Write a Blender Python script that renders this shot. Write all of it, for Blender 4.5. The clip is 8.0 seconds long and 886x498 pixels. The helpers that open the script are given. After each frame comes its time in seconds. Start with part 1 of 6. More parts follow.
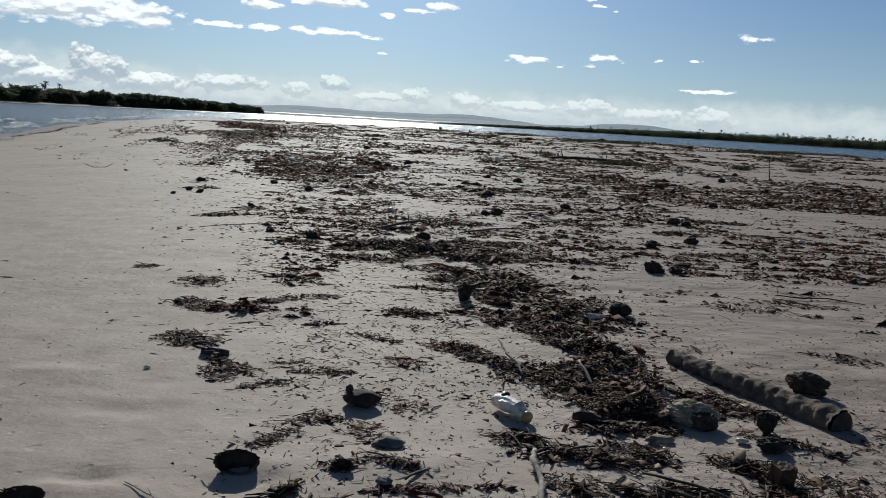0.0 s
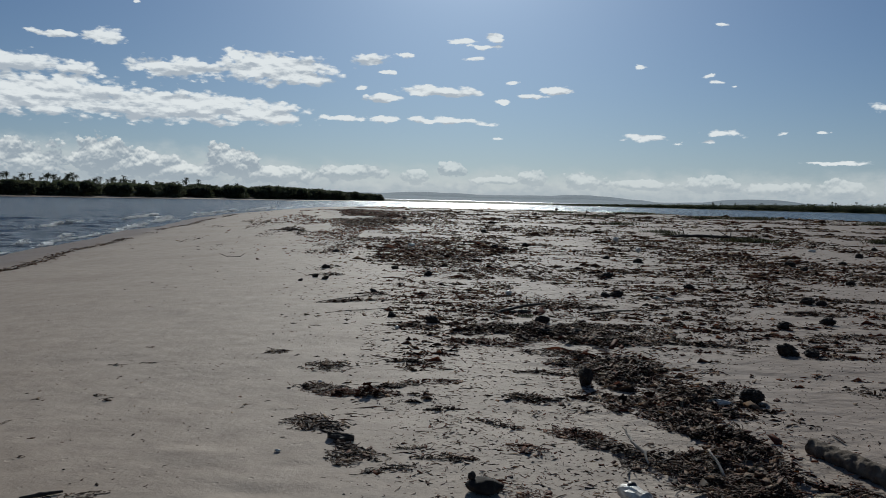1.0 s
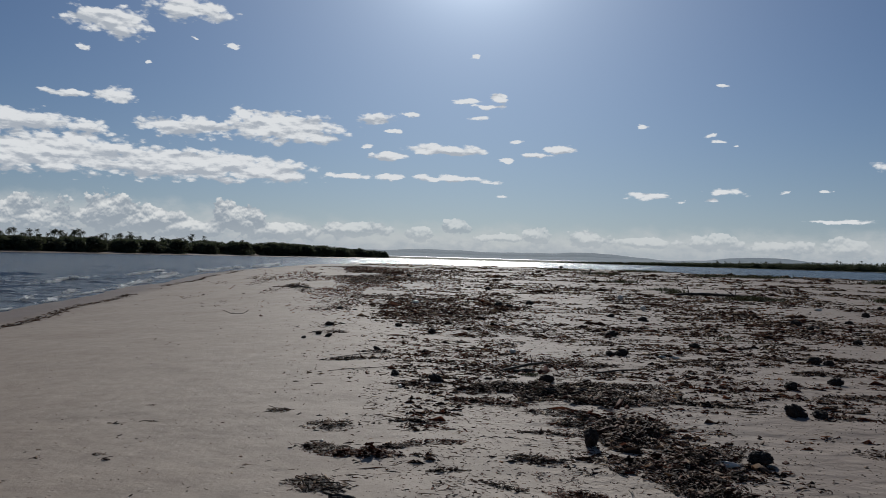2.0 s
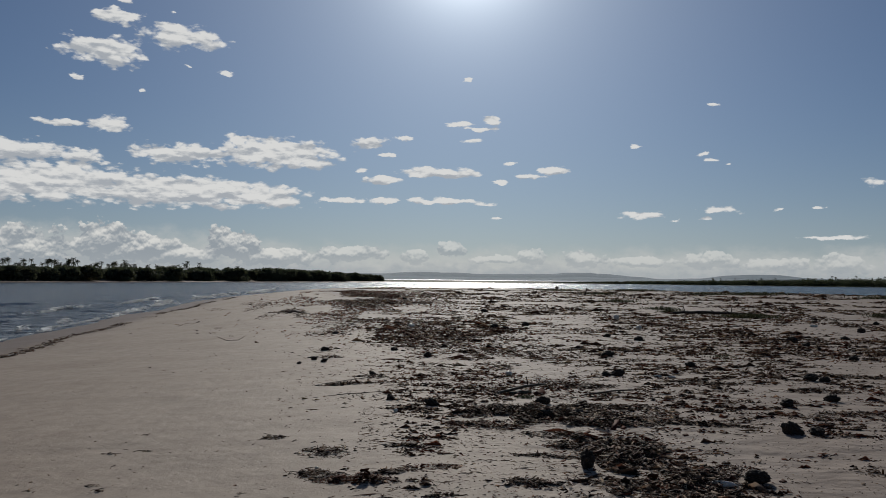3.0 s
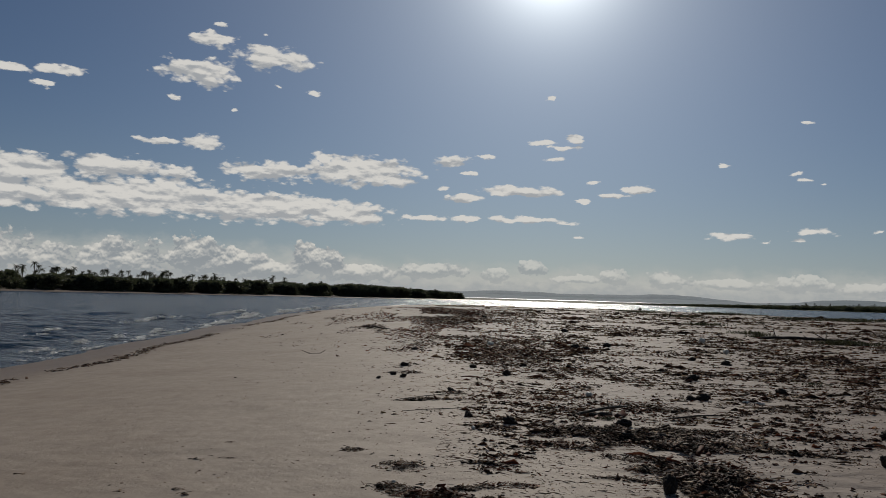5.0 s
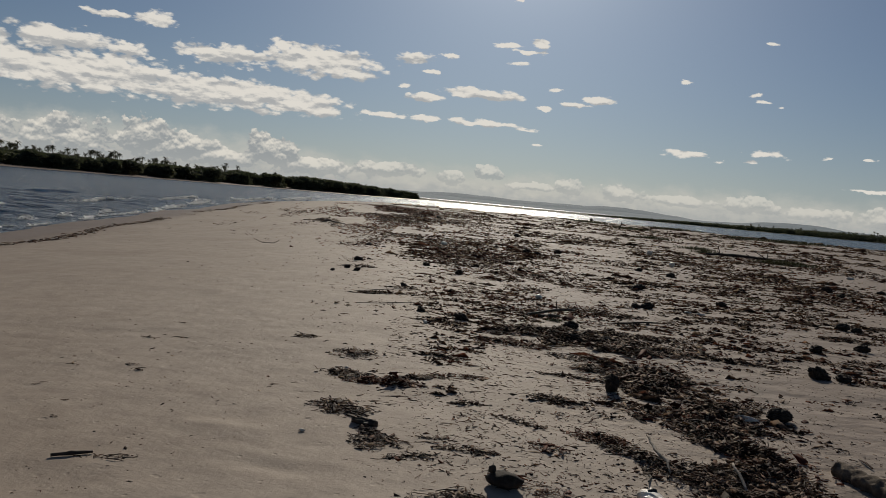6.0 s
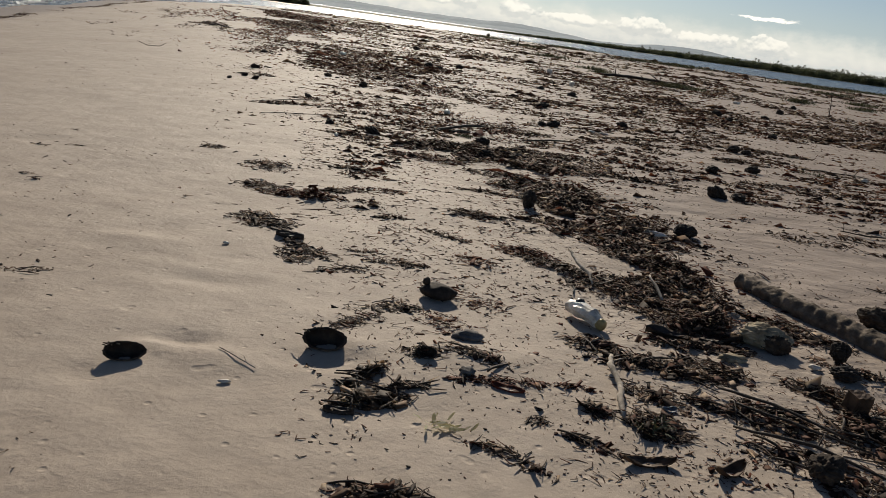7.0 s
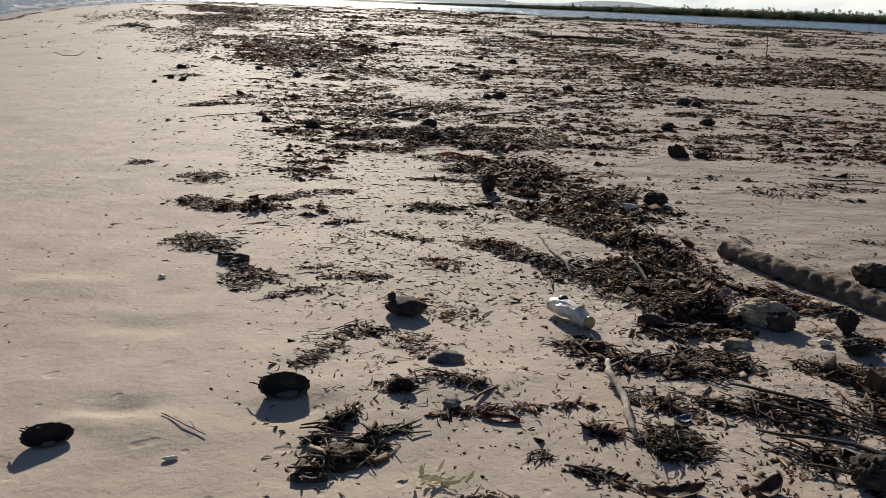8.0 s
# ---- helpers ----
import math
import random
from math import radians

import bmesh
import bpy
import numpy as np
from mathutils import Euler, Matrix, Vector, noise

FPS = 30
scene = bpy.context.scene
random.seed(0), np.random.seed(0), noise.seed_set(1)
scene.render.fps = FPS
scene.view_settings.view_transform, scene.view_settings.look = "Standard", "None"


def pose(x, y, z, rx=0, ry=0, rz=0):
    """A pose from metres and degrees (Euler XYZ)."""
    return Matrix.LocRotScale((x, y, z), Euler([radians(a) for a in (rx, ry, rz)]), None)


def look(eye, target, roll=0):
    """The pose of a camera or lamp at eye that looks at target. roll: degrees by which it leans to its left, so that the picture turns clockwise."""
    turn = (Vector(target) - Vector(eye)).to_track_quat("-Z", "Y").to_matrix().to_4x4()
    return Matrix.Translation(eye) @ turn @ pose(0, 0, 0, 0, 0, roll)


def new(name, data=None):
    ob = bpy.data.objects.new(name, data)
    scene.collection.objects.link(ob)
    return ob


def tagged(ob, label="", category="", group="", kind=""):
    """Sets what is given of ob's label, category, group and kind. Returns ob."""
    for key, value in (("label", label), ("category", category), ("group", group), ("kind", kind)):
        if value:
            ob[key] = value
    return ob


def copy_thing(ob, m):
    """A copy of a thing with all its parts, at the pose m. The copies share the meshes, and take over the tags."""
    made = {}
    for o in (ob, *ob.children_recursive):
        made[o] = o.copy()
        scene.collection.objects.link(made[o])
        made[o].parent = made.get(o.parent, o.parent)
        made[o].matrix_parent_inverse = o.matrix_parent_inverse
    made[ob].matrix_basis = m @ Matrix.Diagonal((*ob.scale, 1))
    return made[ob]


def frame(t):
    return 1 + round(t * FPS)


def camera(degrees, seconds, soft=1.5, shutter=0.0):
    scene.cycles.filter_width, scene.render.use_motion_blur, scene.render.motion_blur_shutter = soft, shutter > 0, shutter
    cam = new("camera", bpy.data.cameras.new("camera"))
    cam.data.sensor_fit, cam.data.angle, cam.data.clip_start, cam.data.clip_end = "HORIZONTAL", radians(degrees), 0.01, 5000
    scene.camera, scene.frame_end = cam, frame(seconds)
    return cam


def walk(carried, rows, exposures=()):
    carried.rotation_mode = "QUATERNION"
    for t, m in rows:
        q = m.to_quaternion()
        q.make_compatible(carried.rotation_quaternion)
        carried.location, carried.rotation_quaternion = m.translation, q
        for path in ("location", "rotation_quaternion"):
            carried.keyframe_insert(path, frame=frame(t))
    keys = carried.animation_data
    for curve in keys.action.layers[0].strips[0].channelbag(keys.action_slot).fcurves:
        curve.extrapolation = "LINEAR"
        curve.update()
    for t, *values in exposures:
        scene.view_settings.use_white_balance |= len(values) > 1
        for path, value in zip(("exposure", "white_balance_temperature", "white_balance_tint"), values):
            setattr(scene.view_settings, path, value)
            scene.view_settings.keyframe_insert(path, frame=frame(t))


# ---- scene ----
cam = camera(58.5, 8.0, soft=0.8)
PATH = [
    (0, (0.08, 0.135, 1.541), (0.058, 2.11, 1.222), 3.3),
    (0.5, (0.06, 0.094, 1.569), (-0.154, 2.071, 1.358), 1.9),
    (1, (0.077, 0.06, 1.573), (-0.25, 2.029, 1.448), 1.4),
    (1.5, (0.074, 0.065, 1.582), (-0.256, 2.037, 1.515), 1.3),
    (2, (0.082, 0.054, 1.581), (-0.26, 2.025, 1.6), 1.6),
    (2.2, (0.088, 0.050, 1.582), (-0.267, 2.018, 1.618), 1.5),
    (3.3, (0.117, 0.043, 1.593), (-0.205, 2.014, 1.707), 0.1),
    (3.5, (0.118, 0.043, 1.594), (-0.207, 2.01, 1.743), -0.2),
    (4, (0.097, 0.034, 1.592), (-0.263, 1.993, 1.768), -0.1),
    (4.2, (0.093, -0.014, 1.577), (-0.38, 1.921, 1.75), -0.6),
    (5.3, (0.119, 0.067, 1.563), (-0.412, 1.994, 1.617), 2.0),
    (5.5, (0.112, 0.056, 1.552), (-0.41, 1.986, 1.54), 2.4),
    (5.8, (0.082, 0.031, 1.527), (-0.336, 1.986, 1.457), 4.2),
    (6, (0.058, 0.024, 1.519), (-0.347, 1.979, 1.393), 5.3),
    (6.2, (0.040, 0.046, 1.532), (-0.462, 1.972, 1.335), 6.2),
    (6.3, (0.035, 0.057, 1.536), (-0.4, 1.998, 1.329), 6.7),
    (6.5, (0.025, 0.061, 1.457), (-0.416, 1.991, 1.177), 5.4),
    (6.7, (-0.088, 0.078, 1.452), (-0.348, 2.015, 1.025), 8.1),
    (6.8, (-0.148, 0.110, 1.461), (-0.321, 2.043, 0.978), 8.6),
    (6.9, (-0.185, 0.13, 1.47), (-0.285, 2.041, 0.886), 8.7),
    (7, (-0.201, 0.114, 1.453), (-0.278, 2.036, 0.905), 8.0),
    (7.2, (-0.244, 0.166, 1.449), (-0.312, 2.053, 0.789), 9.4),
    (7.3, (-0.256, 0.209, 1.460), (-0.294, 2.098, 0.804), 9.2),
    (7.5, (-0.267, 0.32, 1.467), (-0.292, 2.213, 0.824), 6.9),
    (7.7, (-0.266, 0.439, 1.449), (-0.263, 2.340, 0.829), 2.8),
    (8, (-0.261, 0.592, 1.474), (-0.223, 2.501, 0.878), 2.4),
]
walk(cam, [(t, look(eye, target, roll)) for t, eye, target, roll in PATH],
     [(0, -0.66, 5850, 5), (0.5, -0.95, 5850, 5), (1.0, -1.1, 5900, 6), (1.5, -1.15, 5950, 8), (2.0, -1.19, 6000, 10), (3.5, -1.35, 6350, 10), (4.2, -1.42, 6400, 10), (5.5, -1.38, 6650, 10), (6.0, -1.25, 6800, 10), (6.5, -1.07, 6920, 10), (7.0, -0.48, 6950, 10), (7.5, -0.24, 6900, 10), (8.0, -0.14, 6680, 10)])

# ---- world, sun, exposure ----
SUN_AZ, SUN_EL = -7.9, 24.8
sun_dir = Vector((math.sin(radians(SUN_AZ)) * math.cos(radians(SUN_EL)), math.cos(radians(SUN_AZ)) * math.cos(radians(SUN_EL)), math.sin(radians(SUN_EL))))
sun = new("sun", bpy.data.lights.new("sun", "SUN"))
sun.data.energy, sun.data.angle, sun.data.color = 5.6, radians(0.55), (1.0, 0.93, 0.82)
sun.matrix_world = look(sun_dir * 100, (0, 0, 0))

world = bpy.data.worlds.new("sky")
scene.world = world
world.use_nodes = True
W = world.node_tree
W.nodes.clear()


def wn(kind, **settings):
    n = W.nodes.new(kind)
    for k, v in settings.items():
        setattr(n, k, v)
    return n


def wmath(op, a, b=None, c=None, clamp=False):
    n = wn("ShaderNodeMath", operation=op, use_clamp=clamp)
    for i, v in enumerate((a, b, c)):
        if v is None:
            continue
        if isinstance(v, (int, float)):
            n.inputs[i].default_value = v
        else:
            W.links.new(v, n.inputs[i])
    return n.outputs[0]


def wmix(fac, a, b):
    n = wn("ShaderNodeMix", data_type="RGBA")
    for s, v in ((n.inputs[0], fac), (n.inputs[6], a), (n.inputs[7], b)):
        if isinstance(v, (int, float)):
            s.default_value = v
        elif isinstance(v, tuple):
            s.default_value = (*v, 1)
        else:
            W.links.new(v, s)
    return n.outputs[2]


sky = wn("ShaderNodeTexSky", sky_type="NISHITA", sun_disc=False, sun_elevation=radians(SUN_EL), sun_rotation=radians(SUN_AZ),
         altitude=0.0, air_density=1.0, dust_density=0.25, ozone_density=3.0)
coord = wn("ShaderNodeTexCoord")
split = wn("ShaderNodeSeparateXYZ")
W.links.new(coord.outputs["Generated"], split.inputs[0])
az = wmath("MULTIPLY", wmath("ARCTAN2", split.outputs[0], split.outputs[1]), 57.2958)
el = wmath("MULTIPLY", wmath("ARCSINE", split.outputs[2]), 57.2958)
place = wn("ShaderNodeCombineXYZ")
W.links.new(az, place.inputs[0])
W.links.new(el, place.inputs[1])


def wnoise(scale, detail, rough, stretch=(1, 1, 1), up=0.0):
    m = wn("ShaderNodeVectorMath", operation="MULTIPLY_ADD")
    W.links.new(place.outputs[0], m.inputs[0])
    m.inputs[1].default_value = stretch
    m.inputs[2].default_value = (0, up * stretch[1], 0)
    n = wn("ShaderNodeTexNoise")
    n.inputs["Scale"].default_value, n.inputs["Detail"].default_value, n.inputs["Roughness"].default_value = scale, detail, rough
    W.links.new(m.outputs[0], n.inputs["Vector"])
    return n


def wobbled(amount, scale, detail, stretch):
    n = wnoise(scale, detail, 0.6, stretch)
    s = wn("ShaderNodeVectorMath", operation="SUBTRACT")
    W.links.new(n.outputs["Color"], s.inputs[0])
    s.inputs[1].default_value = (0.5, 0.5, 0.5)
    a = wn("ShaderNodeVectorMath", operation="MULTIPLY_ADD")
    W.links.new(s.outputs[0], a.inputs[0])
    a.inputs[1].default_value = (amount[0], amount[1], 0)
    W.links.new(place.outputs[0], a.inputs[2])
    return a.outputs[0]


cloud_at = wobbled((2.0, 0.7), 1.0, 4.5, (0.6, 1.5, 1))
heap_at = wobbled((0.8, 0.5), 1.2, 4.0, (0.9, 1.4, 1))


def lifted(v, up):
    n = wn("ShaderNodeVectorMath", operation="ADD")
    W.links.new(v, n.inputs[0])
    n.inputs[1].default_value = (0, up, 0)
    return n.outputs[0]


# each kind of cloud keeps the scaled distance to its nearest patch, here and a little higher up
fields = {"cloud": [cloud_at, lifted(cloud_at, 0.30)], "heap": [heap_at, lifted(heap_at, 0.32)]}
nearest = {"cloud": [None, None], "heap": [None, None]}


def sky_patch(kind, a, e, ra, re, thin=0.0):
    """One cloud of the sky: azimuth, elevation and half sizes in degrees."""
    for k in (0, 1):
        m = wn("ShaderNodeVectorMath", operation="MULTIPLY_ADD")
        W.links.new(fields[kind][k], m.inputs[0])
        m.inputs[1].default_value = (1 / ra, 1 / re, 0)
        m.inputs[2].default_value = (-a / ra, -e / re, 0)
        d = wn("ShaderNodeVectorMath", operation="LENGTH")
        W.links.new(m.outputs[0], d.inputs[0])
        d = wmath("ADD", d.outputs["Value"], thin) if thin else d.outputs["Value"]
        nearest[kind][k] = d if nearest[kind][k] is None else wmath("MINIMUM", nearest[kind][k], d)


def cloud(a, e, ra, re, thin=0.0):
    sky_patch("cloud", a, e, ra, re, thin)


def heap(a, e, ra, re):
    sky_patch("heap", a, e, ra, re)


cloud(-33.1, 14.78, 2.49, 0.92, -0.1)
cloud(-28.2, 16.17, 2.66, 0.83, -0.1)
cloud(-32.3, 17.07, 1.45, 0.58)
cloud(-34.7, 12.97, 0.52, 0.26, 0.12)
cloud(-25.3, 14.06, 0.7, 0.23, 0.12)
cloud(-27.7, 14.36, 0.41, 0.24, 0.42)
cloud(-30.6, 12.42, 0.55, 0.18, 0.42)
cloud(-28.6, 17.63, 0.57, 0.24, 0.42)
cloud(-31.9, 18.06, 0.55, 0.18, 0.12)
cloud(-35.4, 9.95, 1.64, 0.29)
cloud(-32.6, 10.12, 1.28, 0.53)
cloud(-28, 8.39, 3.01, 0.7, -0.1)
cloud(-21.4, 8.74, 4.18, 1.04, -0.1)
cloud(-24.4, 9.44, 0.98, 0.55)
cloud(-38.3, 7.97, 2.91, 0.79, -0.1)
cloud(-34.1, 7.88, 1.56, 0.49)
cloud(-36.6, 6.07, 8.28, 1.29, -0.1)
cloud(-27.7, 5.86, 7.48, 1.06, -0.1)
cloud(-22.7, 5.71, 3.53, 0.68, -0.1)
cloud(-14.9, 9.77, 1.23, 0.49)
cloud(-13.7, 8.96, 0.62, 0.24, 0.12)
cloud(-12.4, 10.11, 0.83, 0.24, 0.12)
cloud(-15.4, 7.73, 0.66, 0.24, 0.12)
cloud(-13.9, 7.09, 1.44, 0.33)
cloud(-9.8, 7.67, 3.09, 0.41)
cloud(-17.1, 5.59, 2.03, 0.24, 0.12)
cloud(-13.9, 5.62, 1.23, 0.29)
cloud(-9.8, 5.62, 3.08, 0.29)
cloud(-6.5, 5.48, 1.23, 0.19, 0.42)
cloud(-8.5, 11.16, 1.45, 0.24, 0.12)
cloud(-6.8, 10.82, 1.45, 0.2, 0.12)
cloud(-6, 11.3, 0.7, 0.44)
cloud(-7.5, 9.94, 1.03, 0.24, 0.12)
cloud(-4.8, 8.32, 0.49, 0.16, 0.12)
cloud(-5.4, 6.98, 0.9, 0.16, 0.12)
cloud(-3.4, 7.48, 1.22, 0.24, 0.12)
cloud(-1.6, 7.93, 1.21, 0.32)
cloud(-7.9, 14.21, 0.29, 0.24, 0.12)
cloud(4.7, 4.7, 3.17, 0.51, 0.42)
cloud(9.5, 4.84, 2.07, 0.43, 0.42)
cloud(8.9, 4.4, 1.09, 0.24, 0.42)
cloud(6.8, 4.14, 0.45, 0.19, 0.42)
cloud(4.3, 9.34, 0.65, 0.19, 0.42)
cloud(9.4, 12.07, 0.89, 0.18, 0.42)
cloud(8.6, 8.74, 0.78, 0.24, 0.42)
cloud(9.3, 8.36, 0.66, 0.19, 0.42)
cloud(10.4, 8.03, 0.54, 0.18, 0.42)
cloud(13.3, 4.9, 0.46, 0.24, 0.42)
cloud(16.1, 4.86, 0.45, 0.18, 0.42)
cloud(19.4, 6.46, 1.64, 0.51, 0.42)
cloud(16.4, 2.95, 3.68, 0.18, 0.42)
cloud(-5.7, 4.33, 0.73, 0.19, 0.42)
heap(-37.1, 1.74, 2.48, 1.78)
heap(-39.1, 1.60, 1.73, 1.26)
heap(-32.7, 2.24, 2.18, 1.46)
heap(-30.4, 1.92, 2.74, 1.06)
heap(-24.6, 2.15, 2.23, 1.53)
heap(-27.8, 1.46, 3.07, 0.83)
heap(-21.1, 1.47, 3.26, 0.70)
heap(-16.3, 1.77, 2.79, 0.69)
heap(-11.6, 1.56, 1.17, 0.57)
heap(-8.9, 2.21, 1.17, 0.57)
heap(-3.1, 1.75, 1.16, 0.69)
heap(0.5, 1.52, 1.82, 0.67)
heap(9.1, 1.46, 1.89, 0.64)
heap(-5.7, 1.46, 1.86, 0.39)
heap(4.6, 1.36, 2.20, 0.39)
heap(13.3, 1.14, 2.37, 0.52)
heap(17.3, 1.19, 1.84, 0.71)
cloud(-42.1, 13.84, 1.8, 0.34)
cloud(-42.9, 12.75, 0.8, 0.24, 0.12)
cloud(-44.8, 13.56, 1.3, 0.33)
cloud(-44.5, 7.4, 4, 0.95, -0.1)
cloud(-46, 5.9, 6, 1.2, -0.1)
heap(-44.7, 1.53, 2.62, 1.88)
heap(-42.0, 1.30, 2.20, 1.40)

# edges, and light and shade inside the clouds: bright where the cloud thins out upward
def relief(scale, detail, stretch, up):
    return wmath("SUBTRACT", wnoise(scale, detail, 0.55, stretch).outputs["Fac"], wnoise(scale, detail, 0.55, stretch, up).outputs["Fac"])


def ranged(v, a, b, lo=0.0, hi=1.0):
    n = wn("ShaderNodeMapRange", interpolation_type="SMOOTHSTEP")
    for k, x in ((1, a), (2, b), (3, lo), (4, hi)):
        n.inputs[k].default_value = x
    W.links.new(v, n.inputs[0])
    return n.outputs[0]


def lobes(scale, stretch, rise=0.0, smooth=0.25):
    """Rounded heads of cumulus: low at the middle of each head."""
    m = wn("ShaderNodeVectorMath", operation="MULTIPLY_ADD")
    W.links.new(swirl, m.inputs[0])
    m.inputs[1].default_value = stretch
    m.inputs[2].default_value = (0, rise * stretch[1], 0)
    n = wn("ShaderNodeTexVoronoi", voronoi_dimensions="2D", feature="SMOOTH_F1")
    n.inputs["Scale"].default_value, n.inputs["Detail"].default_value, n.inputs["Roughness"].default_value = scale, 2.0, 0.5
    n.inputs["Smoothness"].default_value = smooth
    W.links.new(m.outputs[0], n.inputs["Vector"])
    return wmath("SUBTRACT", n.outputs["Distance"], 0.42)


swirl = wobbled((0.30, 0.30), 2.2, 4.0, (1, 1, 1))
grain = wmath("SUBTRACT", wnoise(1.5, 6.0, 0.55, (0.55, 1.8, 1)).outputs["Fac"], 0.5)
gaps = wmath("SUBTRACT", wnoise(0.55, 4.0, 0.6, (0.55, 2.0, 1)).outputs["Fac"], 0.5)


def body(kind, k, rise, scale, stretch, heads):
    """Scaled distance to the cloud, with its rounded heads."""
    return wmath("MULTIPLY_ADD", lobes(scale, stretch, rise), heads, wmath("MINIMUM", nearest[kind][k], 2.2))


flat_here, flat_up = (body("cloud", k, 0.30 * k, 1.15, (0.7, 1.5, 1), 0.62) for k in (0, 1))
soft = wmath("MULTIPLY_ADD", gaps, 0.75, wmath("MULTIPLY_ADD", grain, 0.36, flat_here))
mask = ranged(soft, 1.22, 0.84, 0.0, 0.97)
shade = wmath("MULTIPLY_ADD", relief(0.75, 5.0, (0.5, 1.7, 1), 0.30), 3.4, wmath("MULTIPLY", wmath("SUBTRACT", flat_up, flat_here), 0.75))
lit = ranged(wmath("MULTIPLY_ADD", grain, 0.4, shade), -0.48, 0.34)
cloud_colour = wmix(lit, (0.92, 0.96, 1.0), (1.70, 1.66, 1.57))

heap_here, heap_up = (body("heap", k, 0.32 * k, 0.85, (0.8, 1.0, 1), 0.6) for k in (0, 1))
hgrain = wmath("SUBTRACT", wnoise(2.2, 4.5, 0.55, (0.9, 1.2, 1)).outputs["Fac"], 0.5)
hsoft = wmath("MULTIPLY_ADD", lobes(3.4, (0.9, 1.1, 1)), 0.16, wmath("MULTIPLY_ADD", hgrain, 0.22, heap_here))
hmask = wmath("MULTIPLY", ranged(hsoft, 1.20, 1.06, 0.0, 0.97), ranged(az, -26.0, -12.0, 1.0, 0.6))
hbil = wmath("SUBTRACT", wnoise(1.9, 6.0, 0.6, (0.8, 1.3, 1)).outputs["Fac"], 0.5)
fine_heads = wmath("SUBTRACT", lobes(3.0, (0.8, 1.0, 1), 0.14), lobes(3.0, (0.8, 1.0, 1)))
hshade = wmath("MULTIPLY_ADD", fine_heads, 0.30, wmath("MULTIPLY_ADD", hbil, 0.25, wmath("SUBTRACT", heap_up, heap_here)))
hlit = ranged(hshade, -0.12, 0.60)
heap_colour = wmix(hlit, (0.70, 0.77, 0.82), (1.66, 1.62, 1.50))

# hazy bank of small cumulus low over the horizon
bank = wmath("MULTIPLY_ADD", wmath("SUBTRACT", wnoise(0.8, 6.0, 0.6, (0.6, 0.9, 1)).outputs["Fac"], 0.5), -2.4, wmath("SUBTRACT", el, ranged(az, -34.0, -14.0, 1.1, 0.0)))
low = ranged(bank, 2.7, 0.7, 0.0, 0.85)
bank_lit = wmath("ADD", ranged(bank, 0.2, 1.5), wmath("MULTIPLY", hbil, 1.6), clamp=True)
bank_colour = wmix(bank_lit, (0.92, 0.97, 0.98), (1.25, 1.25, 1.18))

# glare of light scattered by haze round the sun
toward = wn("ShaderNodeVectorMath", operation="DOT_PRODUCT")
W.links.new(coord.outputs["Generated"], toward.inputs[0])
toward.inputs[1].default_value = sun_dir
angle = wmath("MULTIPLY", wmath("ARCCOSINE", wmath("MINIMUM", toward.outputs["Value"], 1.0)), 57.2958)
aureole = wmath("ADD", wmath("MULTIPLY", wmath("EXPONENT", wmath("MULTIPLY", angle, -0.46)), 10.0), wmath("MULTIPLY", wmath("EXPONENT", wmath("MULTIPLY", angle, -0.075)), 0.92))

SKY_STRENGTH = 0.070
tint = wn("ShaderNodeMix", data_type="RGBA", blend_type="MULTIPLY")
tint.inputs[0].default_value = 1.0
W.links.new(sky.outputs[0], tint.inputs[6])
tint.inputs[7].default_value = (SKY_STRENGTH * 0.70, SKY_STRENGTH * 0.86, SKY_STRENGTH * 1.08, 1)
deep = wn("ShaderNodeVectorMath", operation="SCALE")
W.links.new(tint.outputs[2], deep.inputs[0])
W.links.new(ranged(el, 26.0, 58.0, 1.0, 0.5), deep.inputs["Scale"])
glow = wn("ShaderNodeMix", data_type="RGBA", blend_type="ADD", clamp_result=False)
glow.inputs[0].default_value = 1.0
W.links.new(deep.outputs[0], glow.inputs[6])
halo = wn("ShaderNodeVectorMath", operation="SCALE")
halo.inputs[0].default_value = (0.92, 0.96, 0.94)
W.links.new(aureole, halo.inputs["Scale"])
W.links.new(halo.outputs[0], glow.inputs[7])
# pale haze of the moist air low over the sea
thick = wmath("MULTIPLY", wmath("EXPONENT", wmath("MULTIPLY", wmath("MAXIMUM", el, 0.0), -0.21)), 0.55)
hazed = wmix(thick, glow.outputs[2], (0.98, 1.08, 1.18))
c1 = wmix(low, hazed, bank_colour)
c2 = wmix(wmath("MULTIPLY", hmask, ranged(el, 0.2, 2.2, 0.35, 1.0)), c1, heap_colour)
c3 = wmix(mask, c2, cloud_colour)
back = wn("ShaderNodeBackground")
W.links.new(c3, back.inputs[0])
back.inputs[1].default_value = 1.0
W.links.new(back.outputs[0], wn("ShaderNodeOutputWorld").inputs[0])


# ---- materials ----
def material(name):
    m = bpy.data.materials.new(name)
    m.use_nodes = True
    t = m.node_tree
    return m, t, t.nodes["Principled BSDF"]


def node(t, kind, inputs=None, **settings):
    n = t.nodes.new(kind)
    for k, v in settings.items():
        setattr(n, k, v)
    for k, v in (inputs or {}).items():
        s = n.inputs[k]
        if isinstance(v, bpy.types.NodeSocket):
            t.links.new(v, s)
        else:
            s.default_value = v
    return n


